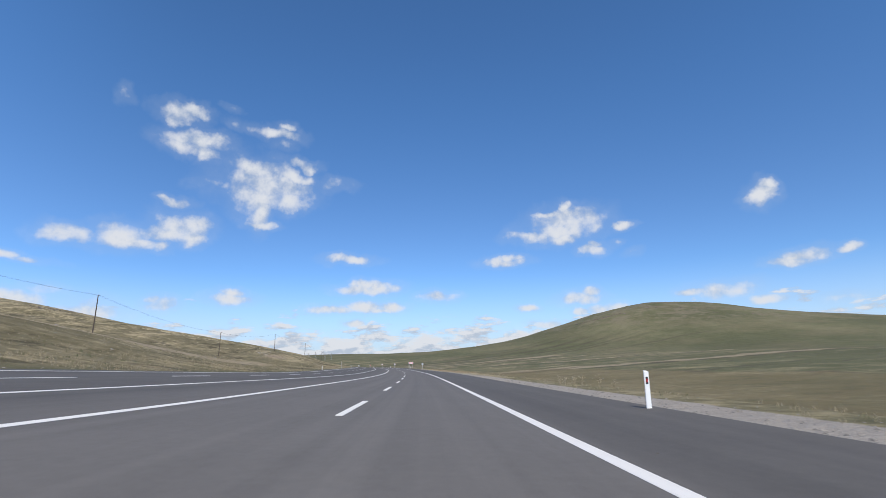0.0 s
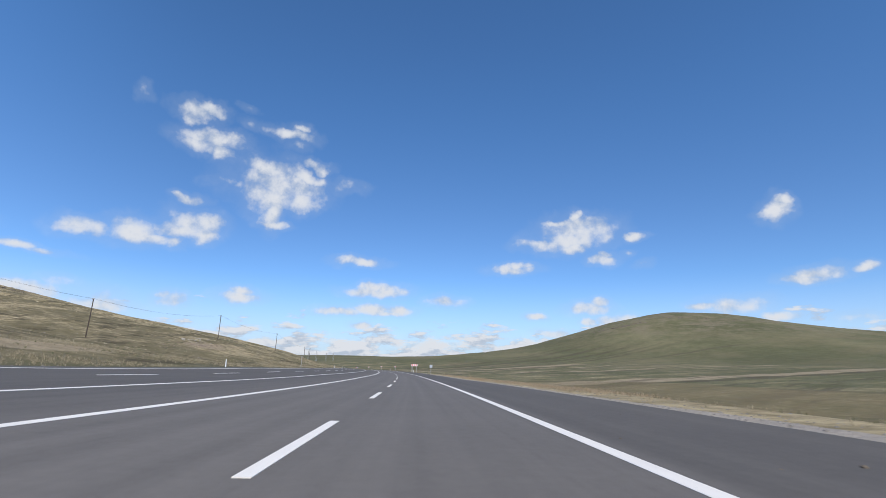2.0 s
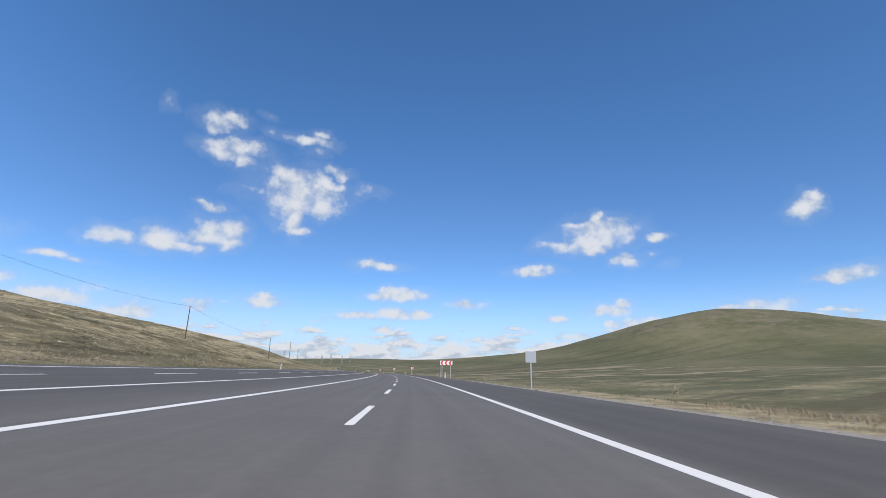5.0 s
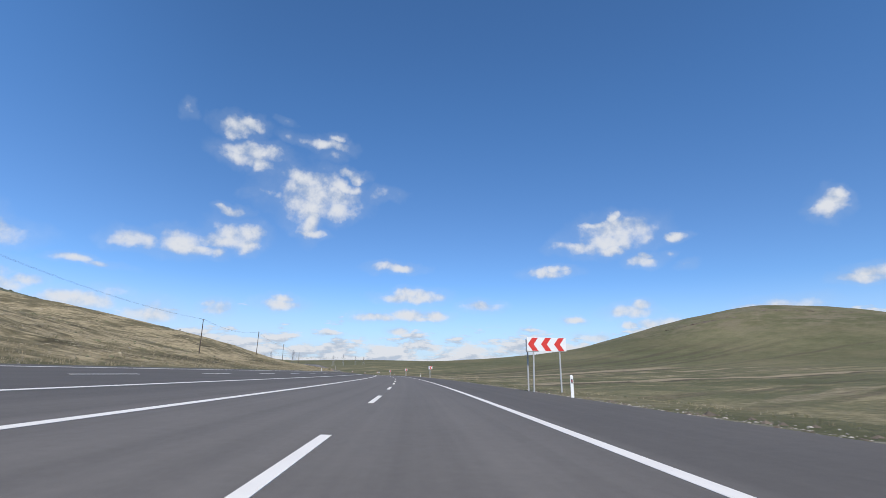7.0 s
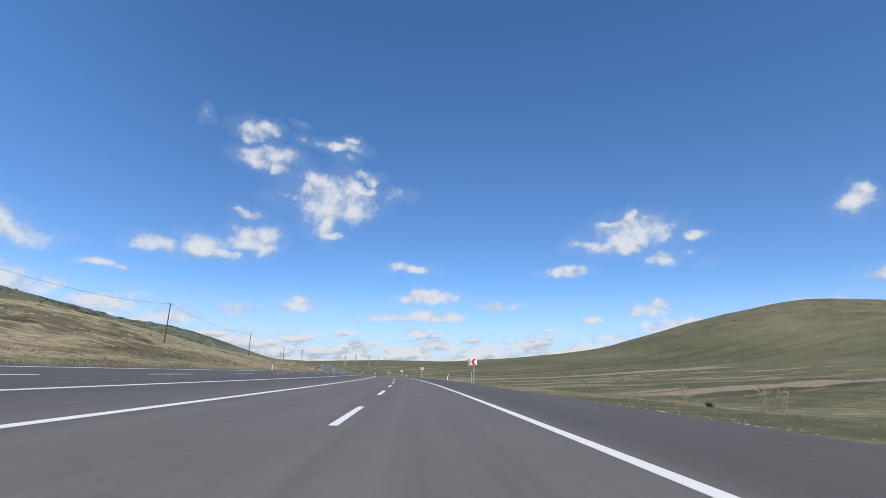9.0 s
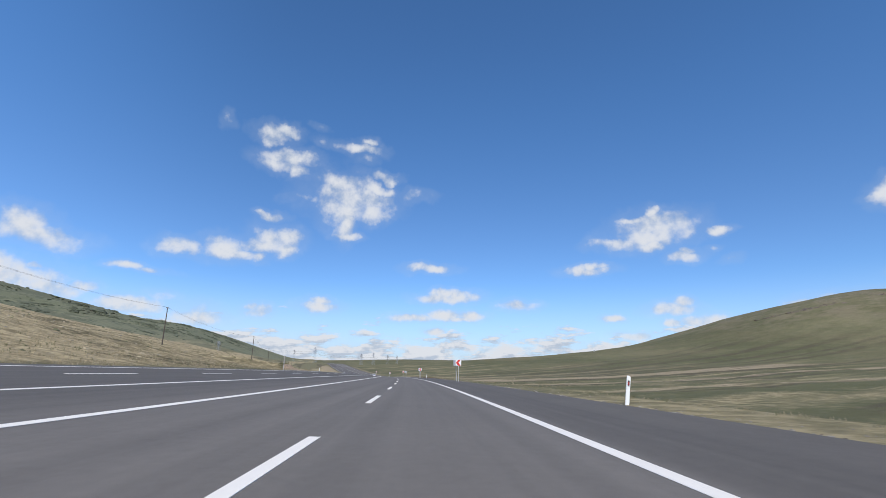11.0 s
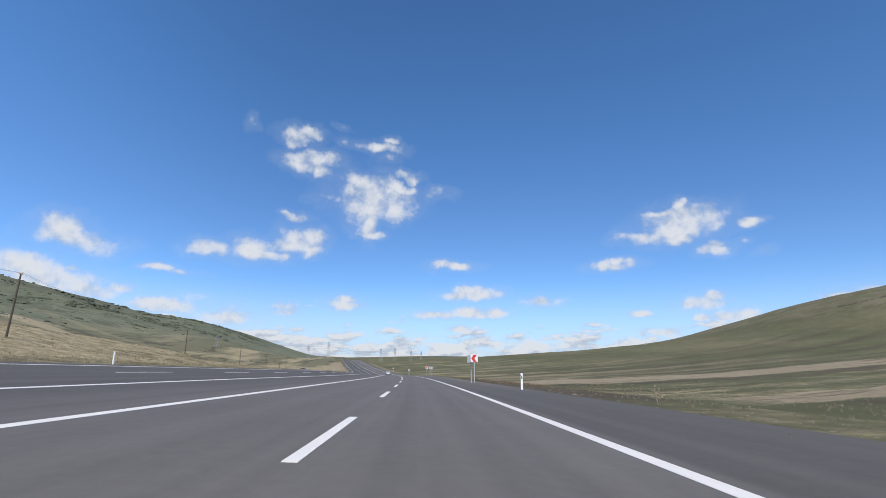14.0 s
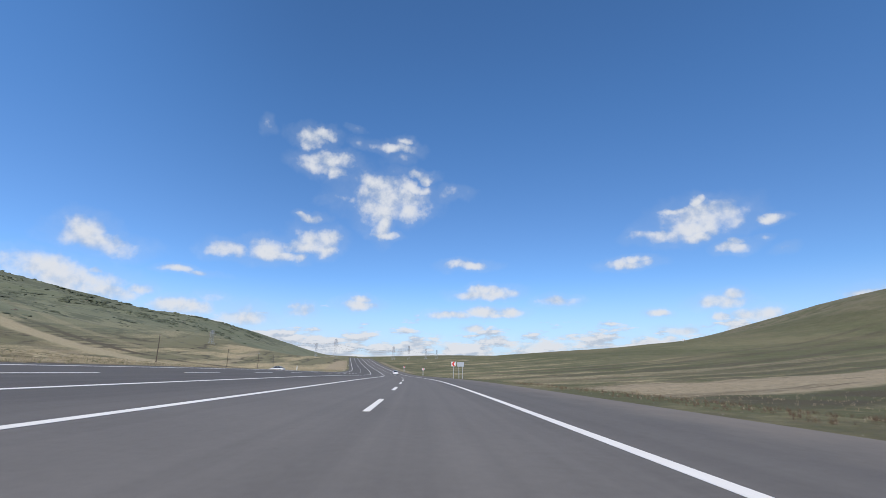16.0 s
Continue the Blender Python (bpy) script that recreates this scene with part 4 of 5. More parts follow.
def cable(name, a, b, sag, thick, label):
    """A hanging wire between two points."""
    bm = bmesh.new()
    steps, sides = 14, 5
    ahead = (b - a).normalized()
    side = ahead.cross(Vector((0, 0, 1))).normalized()
    up = side.cross(ahead)
    rings = []
    for i in range(steps + 1):
        t = i / steps
        c = a.lerp(b, t) - Vector((0, 0, 4 * sag * t * (1 - t)))
        rings.append([bm.verts.new(c + thick * (math.cos(w) * side + math.sin(w) * up)) for w in (2 * math.pi * q / sides for q in range(sides))])
    for r, q in zip(rings[:-1], rings[1:]):
        for i in range(sides):
            j = (i + 1) % sides
            bm.faces.new((r[i], r[j], q[j], q[i]))
    return tagged(part(name, bm, CABLE), label, "cable", "power line wires")


for a, b in zip(tops[:-1], tops[1:]):
    for x in (-0.15, 0.15):
        shift = Vector((x, 0, 0))
        cable("power_cable", a + shift, b + shift, 1.0, 0.007, "thin dark power cable sagging between wooden poles")


def pylon(m, high):
    """A lattice tower with three pairs of arms."""
    tower = tagged(new("power_pylon"), "tall grey steel lattice pylon far off on the plain", "pylon", "pylons of the high-voltage line")
    wide = lambda z: 1.5 * (1 - z / high) ** 1.25 + 0.35
    levels = [0, 0.14, 0.27, 0.39, 0.5, 0.6, 0.69, 0.77, 0.85, 0.93]
    corners = [(-1, -1), (1, -1), (1, 1), (-1, 1)]
    for cx, cy in corners:
        bm = bmesh.new()
        for a, b in zip(levels[:-1], levels[1:]):
            za, zb = a * high, b * high
            rod((cx * wide(za), cy * wide(za), za - (0.6 if a == 0 else 0)), (cx * wide(zb), cy * wide(zb), zb), 0.06, 0.05, 4, bm)
        rod((cx * wide(0.93 * high), cy * wide(0.93 * high), 0.93 * high), (0, 0, high), 0.12, 0.1, 4, bm)
        part("leg", bm, LATTICE, tower)
    bm = bmesh.new()
    for a, b in zip(levels[:-1], levels[1:]):
        za, zb = a * high, b * high
        for (ax, ay), (bx, by) in zip(corners, corners[1:] + corners[:1]):
            rod((ax * wide(za), ay * wide(za), za), (bx * wide(zb), by * wide(zb), zb), 0.028, 0.028, 4, bm)
            rod((bx * wide(za), by * wide(za), za), (ax * wide(zb), ay * wide(zb), zb), 0.028, 0.028, 4, bm)
    part("bracing", bm, LATTICE, tower)
    for z, reach in ((0.66, 3.2), (0.79, 3.8), (0.91, 2.8)):
        for d in (-1, 1):
            bm = bmesh.new()
            w = wide(z * high)
            for y in (-w, w):
                rod((d * w, y, z * high), (d * reach, 0, z * high + 0.3), 0.09, 0.07, 4, bm)
                rod((d * w, y, z * high + 1.3), (d * reach, 0, z * high + 0.3), 0.08, 0.06, 4, bm)
            arm = part("arm", bm, LATTICE, tower)
            part("insulator", rod((d * reach, 0, z * high + 0.3), (d * reach, 0, z * high - 1.2), 0.11, 0.11, 6), PORCELAIN, arm)
    tower.matrix_world = m
    return tower


PYLONS = [(966, -32, 20, 62), (1120, -62, 20, 62), (1010, 34, 16, 62), (1090, 62, 20, 62), (1180, 100, 18, 62), (1240, 128, 18, 62), (900, -140, 12, 62)]
arms = []
for s, n, high, turn in PYLONS:
    m = facing(s, n, turn)
    pylon(m, high)
    arms.append([m @ Vector((d * reach, 0, z * high - 1.2)) for z, reach in ((0.66, 3.2), (0.79, 3.8)) for d in (-1, 1)])
for i, j in ((6, 0), (0, 2), (2, 3), (1, 3), (3, 4), (4, 5)):
    for a, b in zip(arms[i], arms[j]):
        cable("power_cable", a, b, 2.5, 0.022, "thin dark high-voltage cable between steel pylons")


# ---- cars ----
def loft(rings, caps=True):
    bm = bmesh.new()
    rows = [[bm.verts.new(p) for p in ring] for ring in rings]
    for r, q in zip(rows[:-1], rows[1:]):
        for i in range(len(r)):
            j = (i + 1) % len(r)
            bm.faces.new((r[i], r[j], q[j], q[i]))
    if caps:
        bm.faces.new(rows[0][::-1])
        bm.faces.new(rows[-1])
    bmesh.ops.recalc_face_normals(bm, faces=bm.faces)
    return bm


def wheel_part(parent, x, y):
    wheel = part("wheel", rod((x - 0.1, y, 0.31), (x + 0.1, y, 0.31), 0.31, 0.31, 24), RUBBER, parent, "black tyre")
    d = 0.102 if x > 0 else -0.102
    part("rim", rod((x, y, 0.31), (x + d, y, 0.31), 0.20, 0.19, 20), RIM, wheel, "silver rim")


def saloon_car(m, label):
    car = tagged(new("car"), label, "car")
    # y ahead; half width and heights of the body along its length
    stations = [(-2.15, 0.70, 0.42, 0.82), (-2.05, 0.80, 0.30, 0.95), (-1.5, 0.86, 0.22, 0.98), (-0.6, 0.87, 0.20, 0.93), (0.7, 0.87, 0.20, 0.92), (1.4, 0.86, 0.22, 0.86), (1.95, 0.80, 0.28, 0.74), (2.12, 0.66, 0.36, 0.62)]
    rings = []
    for y, w, low, high in stations:
        rings.append([(-w * 0.92, y, low), (w * 0.92, y, low), (w, y, low + 0.14), (w, y, high - 0.18), (w * 0.93, y, high), (-w * 0.93, y, high), (-w, y, high - 0.18), (-w, y, low + 0.14)])
    body = part("body", loft(rings), CAR_WHITE, car, "white painted body")
    cabin = [(-1.75, 0.74, 0.94), (-1.15, 0.62, 1.40), (-0.3, 0.62, 1.46), (0.35, 0.62, 1.42), (1.15, 0.74, 0.90)]
    rings = [[(-0.78, y, 0.86), (0.78, y, 0.86), (w, y, high), (-w, y, high)] for y, w, high in cabin]
    part("greenhouse", loft(rings), GLASS, car, "dark tinted windows")
    roof = [(-1.24, 0.60, 1.395), (-0.3, 0.615, 1.475), (0.42, 0.60, 1.42)]
    part("roof", loft([[(-w, y, z - 0.045), (w, y, z - 0.045), (w * 0.94, y, z + 0.01), (-w * 0.94, y, z + 0.01)] for y, w, z in roof]), CAR_WHITE, car)
    for x in (-1, 1):
        for a, b in (((-1.80, 0.76, 0.90), (-1.2, 0.625, 1.40)), ((0.40, 0.625, 1.41), (1.18, 0.77, 0.88)), ((-0.38, 0.775, 0.90), (-0.36, 0.63, 1.44))):
            part("pillar", rod((x * a[1], a[0], a[2]), (x * b[1], b[0], b[2]), 0.04, 0.035, 6), CAR_WHITE, car)
        part("tail_lamp", box((0.30, 0.06, 0.15), (x * 0.62, -2.12, 0.74), 0.015), TAIL, car, "red tail lamp")
        part("mirror", box((0.16, 0.10, 0.11), (x * 0.96, 0.72, 0.98), 0.02), CAR_WHITE, car)
        for y in (-1.32, 1.34):
            wheel_part(car, x * 0.78, y)
    part("bumper", box((1.60, 0.10, 0.20), (0, -2.17, 0.44), 0.03), CAR_WHITE, car)
    part("number_plate", box((0.50, 0.012, 0.11), (0, -2.23, 0.50), 0.002), POST_WHITE, car, "pale number plate")
    car.matrix_world = m
    return car


saloon_car(facing(600, -0.6, 0, profile(600)), "small white saloon car driving ahead on the asphalt")
saloon_car(facing(579, -35.5, 78, ground_z(579, -35.5)), "small white car standing on the grass off the road")

# ---- rocks, grass and gravel ----
rng = np.random.default_rng(5)


def scatter(name, blank, faces, s, n, size, material, label, category, sink=0.0, squash=None):
    """Many copies of a small shape as one mesh, each turned and sized by chance."""
    k, v = len(s), len(blank)
    turn = rng.uniform(0, 2 * math.pi, k)
    c, d = np.cos(turn)[:, None], np.sin(turn)[:, None]
    pts = blank[None] * size[:, None, None]
    if squash is not None:
        pts = pts * squash[:, None, :]
    x, y = plan(s, n)
    z = np.where((n > ROAD_LEFT) & (n < ROAD_RIGHT), road_z(s, n), ground_z(s, n)) - sink * size
    verts = np.stack([pts[..., 0] * c - pts[..., 1] * d + x[:, None], pts[..., 0] * d + pts[..., 1] * c + y[:, None], pts[..., 2] + z[:, None]], -1).reshape(-1, 3)
    every = (faces[None] + (np.arange(k) * v)[:, None, None]).reshape(-1, faces.shape[1])
    ob = sheet(name, verts, every, material)
    return tagged(ob, label, category, kind="stuff")


def pebble(seed):
    bm = bmesh.new()
    bmesh.ops.create_icosphere(bm, subdivisions=1, radius=1.0)
    for p in bm.verts:
        p.co *= 0.78 + 0.34 * (noise.noise(p.co * 1.7 + Vector((seed, 0, 0))) + 0.5)
        p.co.z *= 0.7
    verts = np.array([p.co[:] for p in bm.verts])
    bm.verts.index_update()
    faces = np.array([[p.index for p in f.verts] for f in bm.faces])
    bm.free()
    return verts, faces


def blades(count, high, spread, wide, seed):
    """A tuft of thin bent blades, each of three triangles."""
    r = np.random.default_rng(seed)
    verts, faces = [], []
    for _ in range(count):
        a, lean, h = r.uniform(0, 6.283), r.uniform(0.1, 0.6), high * r.uniform(0.55, 1.1)
        x, y = r.normal(0, spread, 2)
        c, d = math.cos(a), math.sin(a)
        i = len(verts)
        w = wide * r.uniform(0.6, 1.2)
        mx, my = x + c * lean * h * 0.25, y + d * lean * h * 0.25
        verts += [(x - d * w, y + c * w, -0.03), (x + d * w, y - c * w, -0.03), (mx - d * w * 0.7, my + c * w * 0.7, h * 0.55), (mx + d * w * 0.7, my - c * w * 0.7, h * 0.55), (x + c * lean * h, y + d * lean * h, h)]
        faces += [(i, i + 1, i + 3), (i, i + 3, i + 2), (i + 2, i + 3, i + 4)]
    return np.array(verts), np.array(faces)


def patchy(s, n, amount):
    """Keeps more where a slow pattern is high, so that growth comes in clumps."""
    return rng.uniform(0, 1, len(s)) < np.clip(0.5 + 0.6 * wobble(s, n, 7.0, 3.1) + 0.35 * wobble(s, n, 2.6, 0.7), 0.02, 1) * amount


# gravel along the shoulder
k = 9000
s, n = rng.uniform(-5, 470, k), ROAD_RIGHT + 0.05 + np.abs(rng.normal(0.55, 0.65, k))
keep = rng.uniform(0, 1, k) < np.where(s < 190, 1.0, np.where(s < 384, 0.3, 0.06))
s, n = s[keep], n[keep]
verts, faces = pebble(1.0)
scatter("verge_gravel", verts, faces, s, n, np.minimum(rng.gamma(2.2, 0.008, len(s)) + 0.010, np.where(s > 190, 0.028, 0.05)), STONE, "pale grey gravel strewn along the asphalt edge", "gravel", 0.2)
k = 3500
s, n = rng.uniform(0, 640, k), ROAD_LEFT - 0.1 - np.abs(rng.normal(0.4, 0.8, k))
scatter("left_gravel", verts, faces, s, n, rng.gamma(2.2, 0.012, k) + 0.012, STONE, "grey gravel and clods beside the far carriageway", "gravel", 0.2)
# spoil left along the edge where the shoulder was cut: pale stones, dark clods
k = 340
s, n = rng.normal(196, 13, k), ROAD_RIGHT + 0.15 + np.abs(rng.normal(0.1, 0.45, k))
scatter("edge_stones", verts, faces, s, n, rng.gamma(2.0, 0.007, k) + 0.010, PALE, "pale broken stones along the asphalt edge", "stones", 0.25)
k = 360
s, n = np.r_[rng.normal(192, 1.6, k // 3), rng.normal(200, 14, k // 3), rng.uniform(352, 402, k // 3)], ROAD_RIGHT + 0.25 + np.abs(rng.normal(0.1, 0.35, k))
scatter("soil_clods", verts, faces, s, n, rng.gamma(2.0, 0.018, k) + 0.02, ROCK, "dark brown soil clods heaped beside the asphalt", "soil", 0.25)
k = 180
s = rng.choice(np.array([205.0, 216.0, 332.0, 344.0]), k) + rng.normal(0, 6.0, k)
n = 12.5 + rng.normal(0, 1.3, k) + rng.gamma(1.2, 1.2, k)
scatter("verge_flecks", verts, faces, s, n, rng.gamma(1.8, 0.010, k) + 0.010, PALE, "pale stones scattered in the verge grass", "stones", 0.25)
# a crumbling lip of stone and soil runs along the asphalt further on
for name, count, mat, label, kind in (("lip_stones", 900, PALE, "pale broken stones along the crumbling asphalt edge", "stones"), ("lip_rubble", 950, STONE, "grey-brown rubble along the crumbling asphalt edge", "stones"), ("lip_clods", 800, ROCK, "dark soil clods along the crumbling asphalt edge", "soil")):
    s = rng.uniform(170, 378, count)
    n = ROAD_RIGHT + 0.02 + np.abs(rng.normal(0.08, 0.16, count))
    keep = rng.uniform(0, 1, count) < np.clip(0.65 + 0.6 * wobble(s, 0 * s, 2.2, 1.4), 0.1, 1)
    squash = np.stack([rng.uniform(0.7, 1.7, keep.sum()), rng.uniform(0.7, 1.4, keep.sum()), rng.uniform(0.5, 1.0, keep.sum())], -1)
    scatter(name, verts, faces, s[keep], n[keep], np.minimum(rng.gamma(2.0, 0.014, keep.sum()) + 0.015, 0.075), mat, label, kind, 0.2, squash)
k = 70
s, n = rng.uniform(5, 470, k), rng.uniform(2.9, ROAD_RIGHT - 0.1, k)
scatter("road_debris", verts, faces, s, n, rng.gamma(2.0, 0.006, k) + 0.008, ROCK, "small dark stones lying on the asphalt shoulder", "debris", 0.0)
# loose stones on the slopes
verts, faces = pebble(4.0)
k = 1500
s = rng.uniform(20, 640, k)
n = np.where(rng.uniform(0, 1, k) < 0.6, -20 - rng.gamma(1.6, 22, k), 10.5 + rng.gamma(1.5, 20, k))
keep = patchy(s, n, 1.0)
scatter("field_stones", verts, faces, s[keep], n[keep], (rng.gamma(1.6, 0.045, keep.sum()) + 0.04) * np.where(n[keep] > 0, 0.45, 1.0), STONE, "scattered pale stones on the grassy slopes", "stones", 0.3)
# a broken patch on the dry slope: pale rocks over reddish stones
k = 60
s, n = rng.normal(166, 4.5, k), -44.5 + rng.normal(0, 0.9, k)
squash = np.stack([rng.uniform(0.9, 1.9, k), rng.uniform(0.8, 1.4, k), rng.uniform(0.5, 0.9, k)], -1)
scatter("slope_rocks", verts, faces, s, n, np.minimum(rng.gamma(2.0, 0.07, k) + 0.07, 0.34), PALE, "grey-brown rocks showing through the dry slope", "rock", 0.3, squash)
k = 260
s, n = rng.normal(158, 7.0, k), -40.0 + rng.normal(0, 1.4, k)
scatter("slope_rubble", verts, faces, s, n, np.minimum(rng.gamma(1.8, 0.06, k) + 0.05, 0.32), CUT_ROCK, "reddish-brown broken stones on the dry slope", "stones", 0.3)
# broken stone at the foot of the cutting
k = 160
s, n = rng.normal(164, 9, k), -20.5 - np.abs(rng.normal(0, 1.6, k))
s2, n2 = rng.uniform(382, 401, k), -19.5 + rng.normal(0, 0.3, k)
scatter("rubble", verts, faces, np.r_[s, s2], np.r_[n, n2], rng.gamma(1.8, 0.04, 2 * k) + 0.04, CUT_ROCK, "brown broken rock at the foot of the bank", "stones", 0.3)
k = 120
s, n = rng.uniform(381, 402, k), -19.3 + rng.normal(0, 0.5, k)
scatter("bank_stones", verts, faces, s, n, rng.gamma(1.8, 0.04, k) + 0.04, STONE, "grey-brown broken stones at the foot of the cut bank", "stones", 0.3)


def rock_face(first, last):
    """The cut in the bank: a ragged face of broken rock with upright ribs, leaning back to the turf."""
    s = np.arange(first, last, 0.16)
    up = np.linspace(0, 1, 12)
    S, U = np.meshgrid(s, up, indexing="ij")
    ribs = np.array([[noise.ridged_multi_fractal(Vector((a * 1.3, b * 0.5, 3.0)), 0.9, 2.1, 5, 0.9, 2.0) for b in up] for a in s])
    rough = np.array([[noise.noise(Vector((a * 3.1, b * 3.0, 8.0))) for b in up] for a in s])
    N = -19.85 - 1.05 * U - 0.34 * (ribs - 1.2) * np.sin(np.pi * np.clip(U, 0.10, 0.95)) + 0.22 * rough
    foot, top = ground_z(S, np.full_like(S, -19.5)), ground_z(S, np.full_like(S, -21.2))
    Z = foot - 0.12 + (top - foot + 0.10) * U ** 0.85 + 0.14 * rough * np.sin(np.pi * U)
    X, Y = plan(S, N)
    i = np.arange(S.size).reshape(S.shape)
    quads = np.stack([i[:-1, :-1], i[1:, :-1], i[1:, 1:], i[:-1, 1:]], -1).reshape(-1, 4)
    ob = sheet("rock_face", np.stack([X, Y, Z], -1).reshape(-1, 3), quads, CUT_ROCK)
    return tagged(ob, "low cut bank of broken pinkish-brown rock under turf", "rock face", kind="structure")


rock_face(382.5, 399.0)

# outcrops under the brow of the hill
for label, count, middle, spread, lean, big in (("brown rocky outcrop on the hillside", 420, (782, 590), (15, 4), -0.9, 1.25), ("broken brown rocks below the hill's brow", 420, (690, 716), (34, 9), -0.9, 0.9), ("scattered brown rocks along the hill's shoulder", 240, (600, 735), (26, 9), -0.9, 0.6)):
    s = rng.normal(middle[0], spread[0], count)
    n = middle[1] + lean * (s - middle[0]) + rng.normal(0, spread[1], count)
    keep = patchy(s, n, 1.3)
    squash = np.stack([rng.uniform(0.8, 2.0, keep.sum()), rng.uniform(0.8, 1.6, keep.sum()), rng.uniform(0.4, 0.9, keep.sum())], -1)
    scatter("outcrop", verts, faces, s[keep], n[keep], rng.gamma(1.5, big * 0.7, keep.sum()) + 0.4 * big, ROCK, label, "rock", 0.5, squash)

# dark rocks along the crest above the dry slope
k = 110
s = np.r_[rng.normal(372, 5, 14), rng.normal(396, 5, 16), rng.uniform(330, 440, k)]
n = -205 - 0.15 * (s - 366) + rng.normal(0, 5, k + 30)
squash = np.stack([rng.uniform(0.9, 2.0, k + 30), rng.uniform(0.8, 1.6, k + 30), rng.uniform(0.5, 0.9, k + 30)], -1)
scatter("crest_rocks", verts, faces, s, n, np.minimum(rng.gamma(1.6, 0.4, k + 30) + 0.3, 1.7), ROCK, "dark rocks along the crest of the dry slope", "rock", 0.3, squash)

# shrubs in loose drifts over the mountain side
middle_s, middle_n = rng.uniform(660, 1450, 210), -rng.uniform(170, 700, 210)
s, n = [], []
for a, b in zip(middle_s, middle_n):
    k = rng.integers(8, 60)
    wide = rng.uniform(4, 13)
    s.append(a + rng.normal(0, wide, k))
    n.append(b + rng.normal(0, wide * 0.6, k) - 0.4 * (s[-1] - a))
s, n = np.concatenate(s + [rng.uniform(660, 1450, 700)]), np.concatenate(n + [-rng.uniform(170, 700, 700)])
keep = land_z(s, n) > 24 + rng.gamma(1.5, 16, len(s))
squash = np.stack([rng.uniform(0.8, 1.6, keep.sum()), rng.uniform(0.8, 1.6, keep.sum()), rng.uniform(0.5, 0.9, keep.sum())], -1)
scatter("mountain_shrubs", verts, faces, s[keep], n[keep], np.minimum(rng.gamma(2.0, 0.75, keep.sum()) + 0.7, 3.6), SHRUB, "dark green low shrubs in drifts on the mountain side", "shrubs", 0.3, squash)
k = 5000
s, n = rng.uniform(700, 1500, k), -rng.uniform(180, 760, k)
keep = (wobble(s + 300, n, 48.0, 0.6) + 0.7 * wobble(s, n, 15.0, 3.0) > 0.95) & (land_z(s, n) > 25)
scatter("mountain_rocks", verts, faces, s[keep], n[keep], np.minimum(rng.gamma(1.6, 0.6, keep.sum()) + 0.4, 2.0), ROCK, "grey-brown rocks showing through the mountain grass", "rock", 0.4)

# pale tussocks in patches over the dry slope
k = 16000
s, n = rng.uniform(110, 560, k), -20 - rng.gamma(1.7, 22, k)
keep = wobble(0.35 * s, n, 5.5, 0.9) + 0.6 * wobble(s, n, 6.0, 2.2) + 0.5 * rng.normal(0, 1, k) > 0.75
squash = np.stack([rng.uniform(0.8, 1.5, keep.sum()), rng.uniform(0.8, 1.5, keep.sum()), rng.uniform(0.5, 0.9, keep.sum())], -1)
scatter("tussocks", verts, faces, s[keep], n[keep], rng.gamma(2.0, 0.055, keep.sum()) + 0.08, STRAW, "pale straw tussocks in patches on the hillside", "grass", 0.3, squash)
k = 9000
s, n = rng.uniform(110, 560, k), -20 - rng.gamma(1.7, 22, k)
keep = wobble(0.35 * s + 9, n, 6.5, 4.2) + 0.6 * wobble(s, n, 7.0, 1.2) + 0.5 * rng.normal(0, 1, k) > 0.85
scatter("green_tussocks", verts, faces, s[keep], n[keep], rng.gamma(2.0, 0.06, keep.sum()) + 0.08, HERB, "olive tussocks in hollows of the hillside", "grass", 0.3)

# dry grass: thick along the left bank, a belt on the right verge that thins out
verts, faces = blades(9, 0.26, 0.09, 0.008, 1)
k = 38000
s = rng.uniform(30, 640, k)
n = ROAD_LEFT - 1.0 - rng.gamma(1.2, 6.0, k)
keep = patchy(s, n, 1.2)
scatter("dry_grass", verts, faces, s[keep], n[keep], rng.uniform(0.35, 0.95, keep.sum()), STRAW, "straw-coloured dry grass on the bank", "grass")
k = 9000
s, n = rng.uniform(-4, 560, k), ROAD_RIGHT + 1.0 + rng.gamma(1.4, 2.4, k)
keep = patchy(s, n, 1.0)
scatter("verge_grass", verts, faces, s[keep], n[keep], rng.uniform(0.2, 0.5, keep.sum()) * np.where(s[keep] > 190, 0.75, 1.0), STRAW, "thin dry grass along the verge", "grass")
k = 15000
s, n = 72 + 78 * rng.beta(1.5, 1.7, k), ROAD_RIGHT + 0.7 + rng.gamma(2.1, 2.6, k)
keep = patchy(s, n, 1.5)
scatter("grass_belt", verts, faces, s[keep], n[keep], np.minimum(rng.gamma(9.0, 0.056, keep.sum()), 0.75), PARCHED, "belt of shin-high dry grass beside the shoulder", "grass")
k = 1500
s, n = rng.uniform(408, 470, k), ROAD_RIGHT + 0.9 + rng.gamma(2.2, 0.75, k)
keep = patchy(s, n, 1.2)
scatter("russet_weeds", verts, faces, s[keep], n[keep], rng.uniform(0.2, 0.55, keep.sum()), RUSSET, "low russet-brown weeds on the dark soil berm", "grass")
k = 1500
s, n = rng.uniform(400, 500, k), 27 + rng.gamma(2.2, 4.5, k)
keep = patchy(s, n, 1.0)
scatter("yellow_tufts", verts, faces, s[keep], n[keep], rng.uniform(0.4, 1.1, keep.sum()), PARCHED, "pale yellowish tufts dotted over low green grass", "grass")
k = 520
s, n = rng.uniform(383, 399, k), -21.0 - np.abs(rng.normal(0, 0.4, k))
